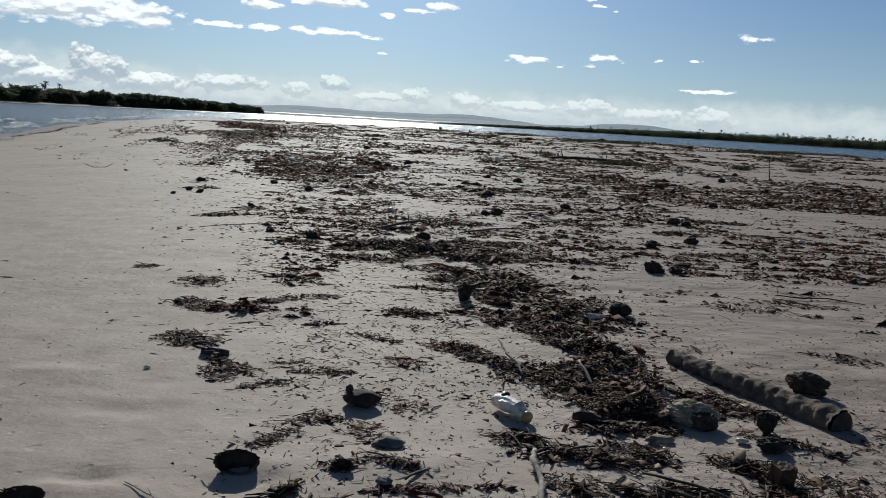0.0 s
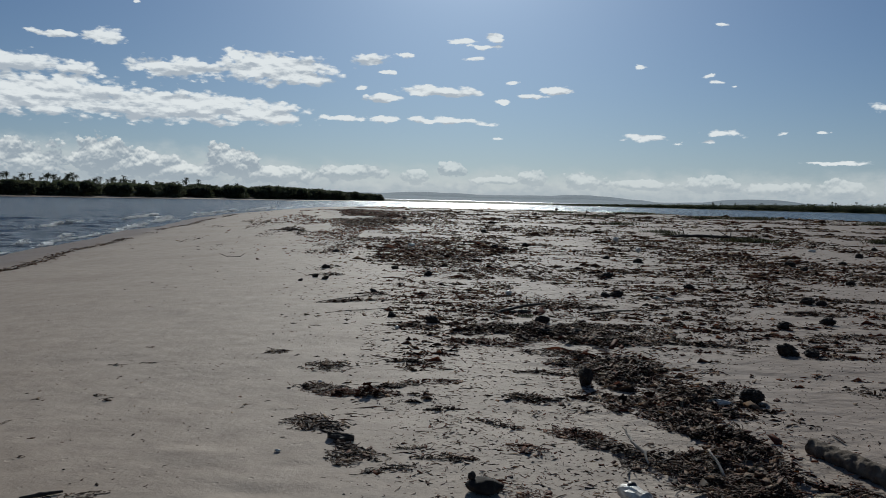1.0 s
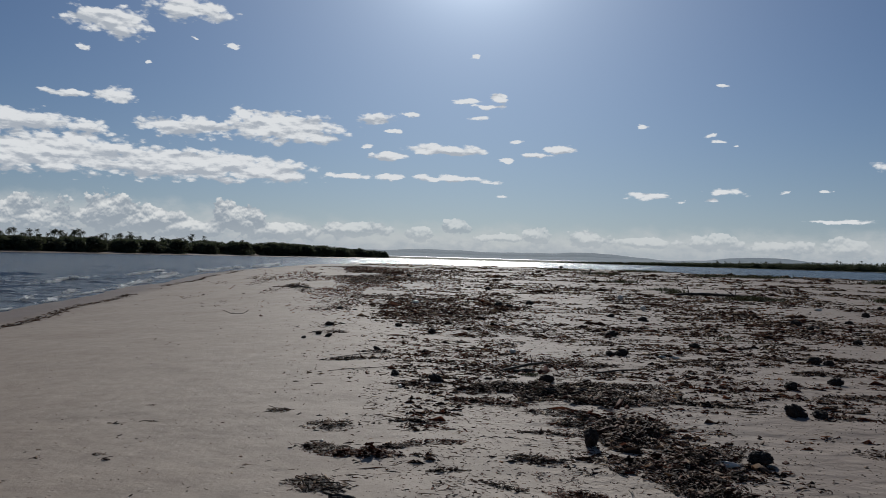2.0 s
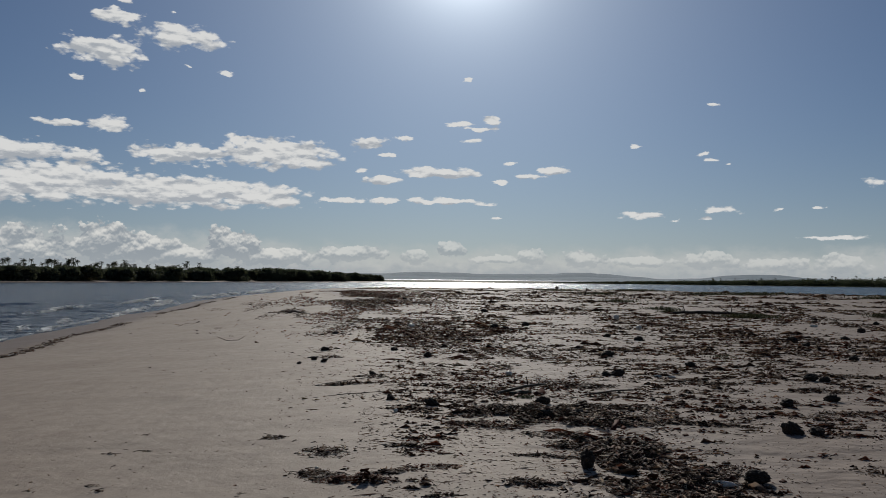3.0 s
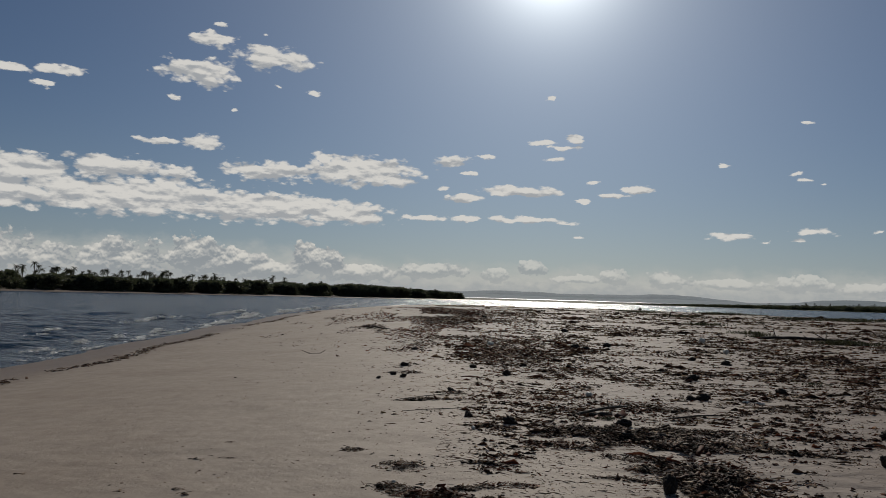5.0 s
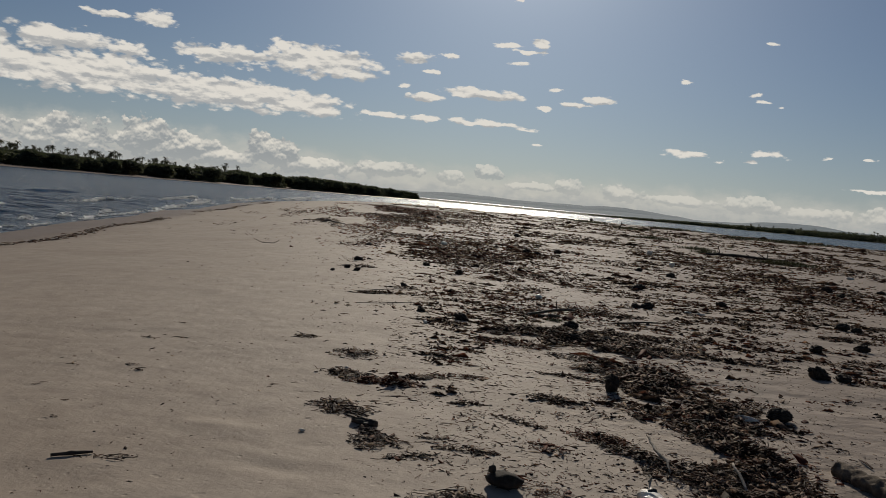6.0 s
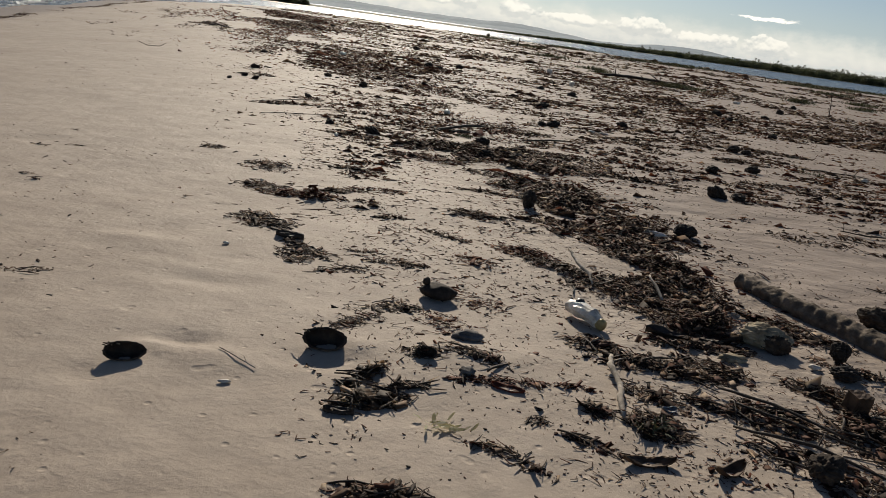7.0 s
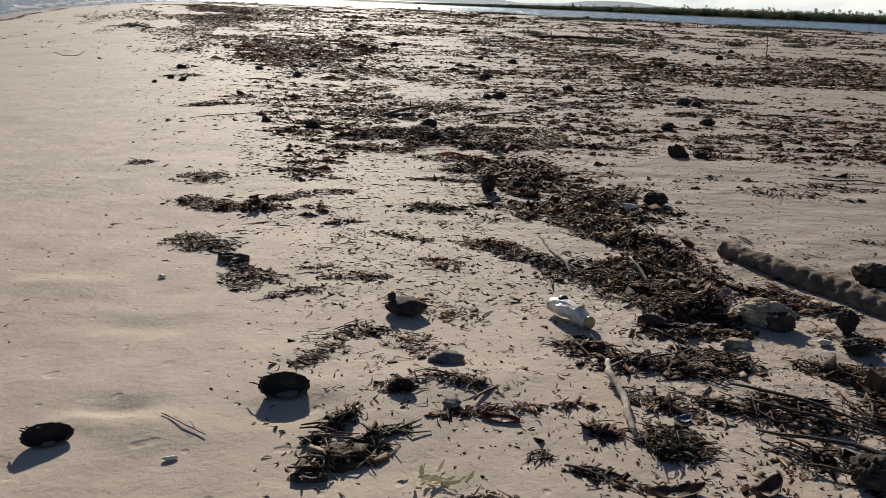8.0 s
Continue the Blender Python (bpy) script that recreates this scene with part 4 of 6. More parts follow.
wrack_clump(-3.47, 4.76, 0.05, 0.03, 0, 4, 0.01, sticks=0, piece=0.05, label=SCRAP)
wrack_clump(-3.28, 4.39, 0.05, 0.03, 0, 4, 0.01, sticks=1, piece=0.04, label=SCRAP)
wrack_clump(-5.52, 6.14, 0.16, 0.04, 0, 6, 0.01, sticks=0, piece=0.05, label=SCRAP)
wrack_clump(-2.39, 5.78, 0.06, 0.03, 20, 5, 0.01, sticks=0, piece=0.05, label=SCRAP)
wrack_clump(-4.40, 7.84, 0.20, 0.04, 0, 6, 0.01, sticks=0, piece=0.06, label=SCRAP)
wrack_clump(-2.52, 3.86, 0.34, 0.10, 20, 26, 0.01, sticks=3, piece=0.05, label="thin patch of weed crumbs on clean sand")
wrack_clump(-5.03, 15.8, 0.75, 0.4, 0, 60, 0.06, sticks=5, piece=0.12)
wrack_clump(-3.16, 12.55, 0.5, 0.3, 0, 60, 0.05, sticks=4, piece=0.10)
wrack_clump(-13.9, 37.3, 1.6, 0.7, 0, 90, 0.14, sticks=6, piece=0.22)

wrack_clump(1.58, 3.68, 0.50, 0.18, -35, 150, 0.05, sticks=8, piece=0.08)
wrack_clump(1.86, 4.02, 0.45, 0.12, -30, 90, 0.03, sticks=6, piece=0.08)
wrack_clump(1.66, 3.42, 0.34, 0.20, -60, 110, 0.05, sticks=6, piece=0.08)


def line_points(r, line, n, bias=0.6):
    """Random places along a line of (x, y, half width) stations, thickest on the line."""
    p = np.array(line, float)
    seg = np.hypot(*np.diff(p[:, :2], axis=0).T)
    weight = seg * (p[:-1, 2] + p[1:, 2]) / (0.5 * (p[:-1, 1] + p[1:, 1])) ** 1.1
    i = r.choice(len(seg), n, p=weight / weight.sum())
    f = r.rand(n)
    a, b = p[i], p[i + 1]
    m = a + (b - a) * f[:, None]
    d = (b - a)[:, :2] / seg[i][:, None]
    o = r.normal(size=n) * bias * m[:, 2]
    return m[:, 0] - d[:, 1] * o, m[:, 1] + d[:, 0] * o, np.arctan2(d[:, 1], d[:, 0]), np.exp(-(o / m[:, 2]) ** 2)


def mats(name, label, r, cx, cy, spread, per, piece, mat, pile=0.03):
    """Many thin broken streaks of litter as one uncountable mesh."""
    n = len(cx)
    k = np.repeat(np.arange(n), per)
    ln = spread * np.exp(r.normal(size=n) * 0.6)
    lean = r.normal(size=n) * 0.25
    along_it = r.normal(size=len(k)) * ln[k] * 0.6
    px = cx[k] + along_it + r.normal(size=len(k)) * ln[k] * 0.05
    py = cy[k] + along_it * lean[k] + r.normal(size=len(k)) * ln[k] * 0.16
    size = piece[k] * np.exp(r.normal(size=len(k)) * 0.55)
    heap = np.exp(-(along_it / ln[k]) ** 2) * pile * r.rand(len(k)) ** 2
    v, f = slivers(r, px, py, ground_z(px, py) + heap - 0.004, size, 0.004 + 0.22 * size, 0.006 + 0.20 * size * r.rand(len(k)), lean[k] + r.normal(size=len(k)) * 0.8)
    return tagged(new(name, mesh_of(name, v, f, mat)), label, "seaweed", kind="stuff")


MAIN = [(1.35, 2.3, 0.28), (1.5, 3.0, 0.32), (1.5, 3.8, 0.3), (1.25, 4.7, 0.42), (1.26, 5.6, 0.38), (1.1, 6.4, 0.42), (0.75, 7.1, 0.5), (0.45, 7.8, 0.55), (0.2, 8.7, 0.7), (-0.3, 10.0, 1.0), (-1.0, 12.5, 1.1), (-1.7, 15.0, 1.2), (-2.9, 18.6, 1.4), (-4.9, 22.0, 1.6), (-7.2, 26.6, 2.0), (-9.6, 34.6, 2.4), (-16, 56, 3.4), (-26, 95, 4.5)]
r = np.random.RandomState(21)


def broken(r, x, y, scale, share, q=0.0):
    """Keep the share of places where a patchy noise is highest, so that bare sand shows between."""
    s = scale / (0.5 + 0.06 * y)
    v = fbm(x * s * 0.7 + 3, y * s * 0.8, 4) + 0.6 * fbm(x * s * 0.25 + 9, y * s * 0.3, 2) + 0.12 * r.rand(len(x)) + q
    return v > np.quantile(v, 1 - share)


NEAR = [(1.05, 4.25, 0.2), (1.2, 4.55, 0.32)] + MAIN[3:10]
TIDE = "long dark tide line of dry seaweed, twigs and leaves"
for line, many, share, scale, rise, core, wide in ((NEAR, 51000, 0.52, 4.0, 0.09, 0.42, 0.74), (MAIN[8:], 62000, 0.24, 3.2, 0.05, 0.10, 1.25)):
    x, y, a, q = line_points(r, line, many, wide)
    k = broken(r, x, y, scale, share, core * q)
    x, y, a, q = x[k], y[k], a[k], q[k]
    size = (0.026 + 0.0016 * y) * np.minimum(np.exp(r.normal(size=len(x)) * 0.8), 3.2)
    heaped = np.clip(fbm(x * 5, y * 5, 3) * 2.4 - 0.7, 0.05, 1.2)
    turn = 12 * fbm(x * 1.6 + 4, y * 1.6, 2) + r.normal(size=len(x)) * 0.6
    tagged(twigs("wrack_line", x, y, size, 0.003 + 0.07 * size, WRACK, z=rise * q * heaped * r.rand(len(x)) ** 0.7, yaw=turn, seed=21, tilt=0.18, chunky=0.55, thick=1.6), TIDE, "seaweed", kind="stuff")
x, y, a, q = line_points(r, MAIN[2:], 21000, 0.85)
k = broken(r, x, y, 3.0, 0.5)
x, y, q = x[k], y[k], q[k]
size = (0.045 + 0.0025 * y) * np.exp(r.normal(size=len(x)) * 0.4)
tagged(twigs("red_wrack", x, y, size, 0.004 + 0.1 * size, RED, z=0.03 * q * r.rand(len(x)), seed=22, chunky=0.5, thick=1.6), "reddish brown dried weed strewn along the tide line", "seaweed", kind="stuff")


def left_edge(y):
    return np.interp(y, [0, 4, 7.7, 14.6, 22, 35, 56, 95, 160], [-0.6, -0.9, -1.5, -3.4, -5.6, -9.8, -16.5, -27, -42])


def main_x(y):
    return np.interp(y, [p[1] for p in MAIN], [p[0] for p in MAIN])


def scatter(r, n, y0, y1, power, gate, scale):
    """Places over the strewn flat, more where the gate noise is high, even in the eye's view; the sand beside the log stays bare."""
    u = r.rand(n * 8)
    y = y0 * (y1 / y0) ** (u ** power)
    lo = left_edge(y)
    x = lo + (0.58 * y + 4 - lo) * r.rand(len(u))
    keep = fbm(x * scale + 7, y * scale * 0.6, 4) > gate + 0.10 * r.rand(len(u))
    keep &= (y < far_y(x) - 4) & ~((y < 8.8) & (x > main_x(y) + 0.55) & (r.rand(len(u)) < 0.93))
    return x[keep][:n], y[keep][:n]


LITTER = "dark streaks of twigs and seaweed strewn over the flat"
x, y = scatter(r, 2000, 6.0, 26, 1.0, 0.44, 0.6)
mats("strewn_litter", LITTER, r, x, y, 0.07 + 0.010 * y, 18, 0.035 + 0.0016 * y, WRACK, 0.02)
x, y = scatter(r, 750, 7.0, 40, 1.0, 0.45, 0.45)
mats("red_litter", "reddish brown streaks of dried weed over the flat", r, x, y, 0.07 + 0.010 * y, 16, 0.03 + 0.0018 * y, RED, 0.02)
x, y = scatter(r, 3600, 18, 140, 1.0, 0.44, 0.25)
mats("strewn_litter", LITTER, r, x, y, 0.12 + 0.013 * y, 16, 0.05 + 0.0022 * y, WRACK, 0.05)
x, y = scatter(r, 520, 6.0, 60, 0.9, 0.40, 0.7)
tagged(twigs("strewn_chunks", x, y, 0.05 + 0.004 * y * r.rand(len(x)), 0.012 + 0.0008 * y, WRACK, seed=36, yaw=r.normal(size=len(x)) * 0.9, chunky=0.85, thick=3.0), "loose dark chunks of wood and husk over the flat", "litter", kind="stuff")
# tiny flakes all over the strewn sand
x, y = scatter(r, 16000, 4.2, 32, 0.85, 0.36, 1.1)
n = len(x)
x -= 0.5 * r.rand(n)
v, f = slivers(r, x, y, ground_z(x, y) - 0.002, (0.016 + 0.0030 * y) * np.exp(r.normal(size=n) * 0.5), 0.005 + 0.0006 * y, 0.003 + 0.0004 * y * r.rand(n), r.normal(size=n) * 0.7)
tagged(new("small_litter", mesh_of("small_litter", v, f, WRACK)), "tiny dark flakes of weed and bark on the sand", "litter", kind="stuff")
y = 4.4 * (15 / 4.4) ** r.rand(5000)
x = left_edge(y) - 0.5 + (main_x(y) + 0.3 - left_edge(y)) * r.rand(5000)
k = fbm(x * 1.7 + 71, y * 1.3, 4) + 0.2 * r.rand(5000) > 0.60
n = int(k.sum())
v, f = slivers(r, x[k], y[k], ground_z(x[k], y[k]) - 0.002, (0.026 + 0.004 * y[k]) * np.exp(r.normal(size=n) * 0.6), 0.006 + 0.0006 * y[k], 0.004 + 0.005 * r.rand(n), r.normal(size=n) * 0.6)
tagged(new("small_litter", mesh_of("small_litter", v, f, WRACK)), "short dark strands of weed on clean sand", "litter", kind="stuff")
# reddish scraps between the near heaps
y = 2.6 + 3.6 * r.rand(2600)
x = -0.9 + (main_x(y) + 0.9) * r.rand(2600)
k = fbm(x * 2.2 + 5, y * 2.2, 4) + 0.2 * r.rand(2600) > 0.72
tagged(twigs("leaf_scraps", x[k], y[k], 0.02 + 0.05 * r.rand(k.sum()) ** 1.5, 0.005, RED, seed=37, chunky=0.5), "small reddish leaf and bark scraps on the sand", "litter", kind="stuff")
y = 2.1 + 4.0 * r.rand(3200)
x = -0.9 + (main_x(y) + 1.9) * r.rand(3200)
k = fbm(x * 1.8 + 15, y * 1.8, 4) + 0.2 * r.rand(3200) > 0.70 + 0.2 * ((x < -0.2) & (y < 3.2))
tagged(twigs("twig_scraps", x[k], y[k], 0.02 + 0.08 * r.rand(k.sum()) ** 2, 0.006, WRACK, seed=38, chunky=0.3), "small dark twigs scattered on the sand", "litter", kind="stuff")
x, y = scatter(r, 2200, 2.3, 14, 0.8, 0.47, 1.2)
tagged(twigs("small_litter", x, y, 0.015 + 0.03 * r.rand(len(x)) ** 2 + 0.002 * y, 0.004 + 0.006 * r.rand(len(x)), WRACK, seed=33), "small dark crumbs of weed and wood on the sand", "litter", kind="stuff")
y = 2.0 * (40 / 2.0) ** r.rand(1500)
x = left_edge(y) - (0.3 + 0.5 * y) * r.rand(1500) ** 1.5
k = fbm(x * 0.9 + 21, y * 0.7, 3) + 0.12 * r.rand(1500) > 0.66
tagged(twigs("small_litter", x[k], y[k], 0.01 + 0.05 * r.rand(k.sum()) ** 3 + 0.0015 * y[k], 0.004 + 0.0005 * y[k], WRACK, seed=34, chunky=0.6), "few dark specks of weed on clean sand", "litter", kind="stuff")
# few small bits on the bare sand beyond the log
y = 3.2 + 6.5 * r.rand(900)
x = main_x(y) + 0.5 + (0.6 * y + 0.6) * r.rand(900)
k = fbm(x * 1.3 + 31, y * 1.6, 4) + 0.15 * r.rand(900) > 0.60
tagged(twigs("twig_scraps", x[k], y[k], 0.02 + 0.10 * r.rand(k.sum()) ** 2.5, 0.008, WRACK, seed=39, chunky=0.5, thick=2.0), "small dark twigs scattered on bare sand", "litter", kind="stuff")
# fine crumbs all over the sand between and beside the near heaps
y = 2.1 * (9 / 2.1) ** r.rand(9000)
x = -0.7 - 0.12 * y + (2.3 + 0.45 * y) * r.rand(9000) ** 0.7
k = fbm(x * 2.6 + 51, y * 2.6, 4) + 0.25 * r.rand(9000) > 0.58 + 0.25 * ((x < -0.2) & (y < 3.25))
tagged(twigs("small_litter", x[k], y[k], 0.008 + 0.022 * r.rand(k.sum()) ** 3 + 0.001 * y[k], 0.003, WRACK, seed=41, chunky=0.75, thick=3.0), "fine dark crumbs of weed and bark on the sand", "litter", kind="stuff")
# sparse flecks along the landward edge of the clean sand
y = 6.5 * (34 / 6.5) ** r.rand(1500)
x = left_edge(y) - 0.1 - (0.5 + 0.10 * y) * r.rand(1500) ** 1.4
k = fbm(x * 1.1 + 61, y * 0.9, 3) + 0.25 * r.rand(1500) > 0.60
v, f = slivers(r, x[k], y[k], ground_z(x[k], y[k]) - 0.002, 0.025 + 0.10 * r.rand(k.sum()) ** 3 + 0.002 * y[k], np.full(k.sum(), 0.014), 0.005 + 0.009 * r.rand(k.sum()) ** 2, r.normal(size=k.sum()) * 0.7)
tagged(new("small_litter", mesh_of("small_litter", v, f, WRACK)), "dark flecks of weed at the edge of clean sand", "litter", kind="stuff")
# thin line of weed left by the last waves
y = np.sort(8 + 75 * r.rand(1500) ** 1.5)
x = shore_x(y) + 2.9 + 1.2 * (fbm(y * 0.2, y * 0, 3) - 0.5) + 0.18 * r.normal(size=1500)
keep = fbm(y * 0.5 + 40, y * 0 + 2, 3) > 0.42
tagged(twigs("swash_line", x[keep], y[keep], 0.12 + 0.1 * r.rand(keep.sum()), 0.035, WRACK, seed=35, z=0.01), "thin broken line of weed at the edge of the wet sand", "seaweed", kind="stuff")


# ---- single things on the sand ----
def rest(ob, x, y, sink=0.0, yaw=0.0, pitch=0.0, roll=0.0):
    ob.matrix_basis = Matrix.Translation((x, y, gz(x, y) - sink)) @ Euler((radians(pitch), radians(roll), radians(yaw))).to_matrix().to_4x4()
    return ob


def blob(bm, size, rough=0.1, seed=0, sub=3, centre=(0, 0, 0), ridges=0.0, fibre=0.0, crease=0.0):
    """A lumpy ellipsoid."""
    made = bmesh.ops.create_icosphere(bm, subdivisions=sub, radius=1.0)["verts"]
    for v in made:
        n = noise.noise(v.co * 1.7 + Vector((seed * 3.1, seed, 0))) + 0.5 * noise.noise(v.co * 4.1 + Vector((seed, 0, seed)))
        n += 0.35 * noise.noise(v.co * 9.3 + Vector((0, seed, seed)))
        n -= 1.3 * crease * abs(noise.noise(v.co * 2.6 + Vector((seed, seed * 2, 0)))) / max(rough, 0.05)
        f = 1 + rough * n + ridges * math.cos(3 * math.atan2(v.co.y, v.co.x)) + fibre * math.sin(17 * math.atan2(v.co.z, v.co.y) + 5 * noise.noise(v.co * 1.5))
        v.co = Vector((v.co.x * size[0] * f, v.co.y * size[1] * f, v.co.z * size[2] * f)) + Vector(centre)
    return made


def coconut(seed, label="weathered dark brown coconut lying on the sand"):
    root = new("coconut")
    bm = bmesh.new()
    blob(bm, (0.5, 0.62, 0.52), 0.34, seed, 4, (0, 0, 0.40), 0.08, 0.04, 0.25)
    part("husk", bm, NUT, root)
    bm = bmesh.new()
    blob(bm, (0.14, 0.09, 0.14), 0.3, seed + 4, 2, (0.0, -0.60, 0.52))
    part("calyx", bm, HUSK, root, "frayed paler stem end")
    return tagged(root, label, "coconut", "coconuts on the beach")


def husk_cup(size, seed, label, tilt=40):
    """Half a coconut husk: a thick fibrous bowl lying with its dark hollow toward the walker."""
    root = new("coconut_husk")
    nu, nv = 36, 9
    for name, mat, inner in (("shell", HUSK, 0.0), ("hollow", NUT, 1.0)):
        bm = bmesh.new()
        rows = []
        for j in range(nv):
            t = 0.5 * math.pi * j / (nv - 1) * 0.985
            row = []
            for i in range(nu):
                a = 2 * math.pi * i / nu
                f = 1 + 0.07 * noise.noise(Vector((math.cos(a) * 1.7, math.sin(a) * 1.7, t + seed))) + (1 - inner) * 0.035 * math.sin(a * 15 + 2 * t + seed) * math.cos(t)
                k = 1 - 0.14 * inner
                rim = 0.06 * noise.noise(Vector((math.cos(a) * 3, math.sin(a) * 3, seed))) * math.cos(t)
                row.append(bm.verts.new((size[0] * k * f * math.cos(t) * math.cos(a), size[1] * (k * f * math.sin(t) + rim + 0.02 * inner), size[2] * k * f * math.cos(t) * math.sin(a))))
            rows.append(row)
        if not inner:
            rim_row = [bm.verts.new((v.co.x * 0.86, v.co.y + size[1] * 0.02, v.co.z * 0.86)) for v in rows[0]]
            rows.insert(0, rim_row)
        for p, q in zip(rows, rows[1:]):
            for i in range(nu):
                bm.faces.new((p[i], p[(i + 1) % nu], q[(i + 1) % nu], q[i]))
        bm.faces.new(rows[-1])
        bmesh.ops.rotate(bm, cent=(0, 0, 0), matrix=Matrix.Rotation(radians(-tilt), 3, "X"), verts=bm.verts)
        bmesh.ops.translate(bm, vec=(0, 0, size[2] * math.cos(radians(tilt)) + 0.006), verts=bm.verts)
        part(name, bm, mat, root, "dark fibrous hollow" if inner else "")
    r = np.random.RandomState(seed)
    for k in range(6):
        a = r.uniform(1.4, 3.2)
        c = math.cos(radians(tilt))
        p = Vector((size[0] * math.cos(a) * 0.97, size[2] * math.sin(a) * (1 - c) + size[1] * 0.1, size[2] * c * (1.0 + 0.95 * max(math.sin(a), 0))))
        q = p + Vector((-0.015 - 0.03 * r.rand(), 0.02 + 0.03 * r.rand(), -0.012 * r.rand()))
        bm = bmesh.new()
        tube(bm, [p, p.lerp(q, 0.5) + Vector((0, 0, 0.003)), q], [0.003, 0.0035, 0.002], 4)
        part("fibre", bm, PALE_FIBRE if k % 3 == 0 else HUSK, root)
    return tagged(root, label, "coconut husk", "coconut husks")


rest(husk_cup((0.100, 0.060, 0.054), 3, "broken coconut husk with frayed ridged back"), -0.80, 3.37, 0.002, 5)
rest(husk_cup((0.086, 0.045, 0.042), 5, "broken coconut husk sunk into the sand"), -1.555, 3.02, 0.002, 20)
rest(husk_cup((0.050, 0.032, 0.030), 6, "small broken piece of coconut husk"), -0.34, 3.40, 0.002, -10)
h1 = new("coconut_husk")
bm = bmesh.new()
blob(bm, (0.10, 0.07, 0.045), 0.2, 2, 3, (0, 0, 0.038))
blob(bm, (0.022, 0.022, 0.024), 0.3, 8, 2, (-0.07, 0.01, 0.085))
part("shell", bm, NUT, h1)
bm = bmesh.new()
for k in range(9):
    rr = np.random.RandomState(k)
    p = Vector((0.09 - 0.02 * k, 0.02 * rr.normal(), 0.06 + 0.01 * rr.rand()))
    tube(bm, [p, p + Vector((0.05 * rr.normal(), 0.06, -0.02)), p + Vector((0.09 * rr.normal(), 0.11, -0.055))], [0.004, 0.005, 0.003], 4)
part("fibre", bm, RED, h1, "red brown fibres trailing behind")
rest(tagged(h1, "dark coconut husk with a knob, casting a shadow", "coconut husk", "coconut husks"), -0.36, 4.25)


def driftwood_log(a, b, r0, r1):
    root = new("driftwood_log")
    a, b = Vector(a), Vector(b)
    n, sides = 90, 26
    length = (b - a).length
    bm = bmesh.new()
    rings = []
    for i in range(n + 1):
        t = i / n
        rad = (r0 + (r1 - r0) * t) * (1 + 0.02 * math.sin(i * 1.9) + 0.03 * noise.noise(Vector((i * 0.35, 0, 0))))
        if i == 0:
            rad *= 0.72
        ring = []
        for k in range(sides):
            ang = 2 * math.pi * k / sides
            f = 1 + 0.20 * noise.noise(Vector((math.cos(ang) * 1.3, math.sin(ang) * 1.3, t * 9))) + 0.20 * noise.noise(Vector((math.cos(ang) * 3.2, math.sin(ang) * 3.2, t * 30))) + 0.05 * math.sin(t * 95 + 2 * math.sin(ang))
            ring.append(bm.verts.new((rad * f * math.cos(ang), t * length, rad * f * math.sin(ang) * 0.9)))
        rings.append(ring)
    for p, q in zip(rings, rings[1:]):
        for k in range(sides):
            bm.faces.new((p[k], p[(k + 1) % sides], q[(k + 1) % sides], q[k]))
    part("trunk", bm, BARK, root)
    for name, t, sign, mat, lab in (("cut_end", 0.0, -1, PALE_WOOD, "bleached broken end"), ("broken_end", 1.0, 1, DARK_WOOD, "dark splintered end")):
        bm = bmesh.new()
        ring = []
        rad = (r0 * 0.70 if t == 0 else r1 * 0.98)
        c = bm.verts.new((0, t * length + sign * 0.012, 0))
        for k in range(sides):
            ang = 2 * math.pi * k / sides
            ring.append(bm.verts.new((rad * math.cos(ang), t * length + sign * 0.01 * (1 + noise.noise(Vector((k, sign, 0)))), rad * math.sin(ang) * 0.9)))
        inner = [bm.verts.new((v.co.x * 0.5, v.co.y + sign * 0.015, v.co.z * 0.5)) for v in ring]
        for k in range(sides):
            bm.faces.new((ring[k], ring[(k + 1) % sides], inner[(k + 1) % sides], inner[k]))
            bm.faces.new((inner[k], inner[(k + 1) % sides], c))
        part(name, bm, mat, root, lab)
    yaw = math.degrees(math.atan2(b.y - a.y, b.x - a.x)) - 90
    root.matrix_basis = Matrix.Translation((a.x, a.y, gz(a.x, a.y) + r0 * 0.45)) @ Euler((radians(0.3), 0, radians(yaw))).to_matrix().to_4x4()
    return tagged(root, "weathered driftwood log with rough ringed bark", "driftwood")


driftwood_log((1.64, 5.44, 0), (2.25, 4.28, 0), 0.062, 0.088)


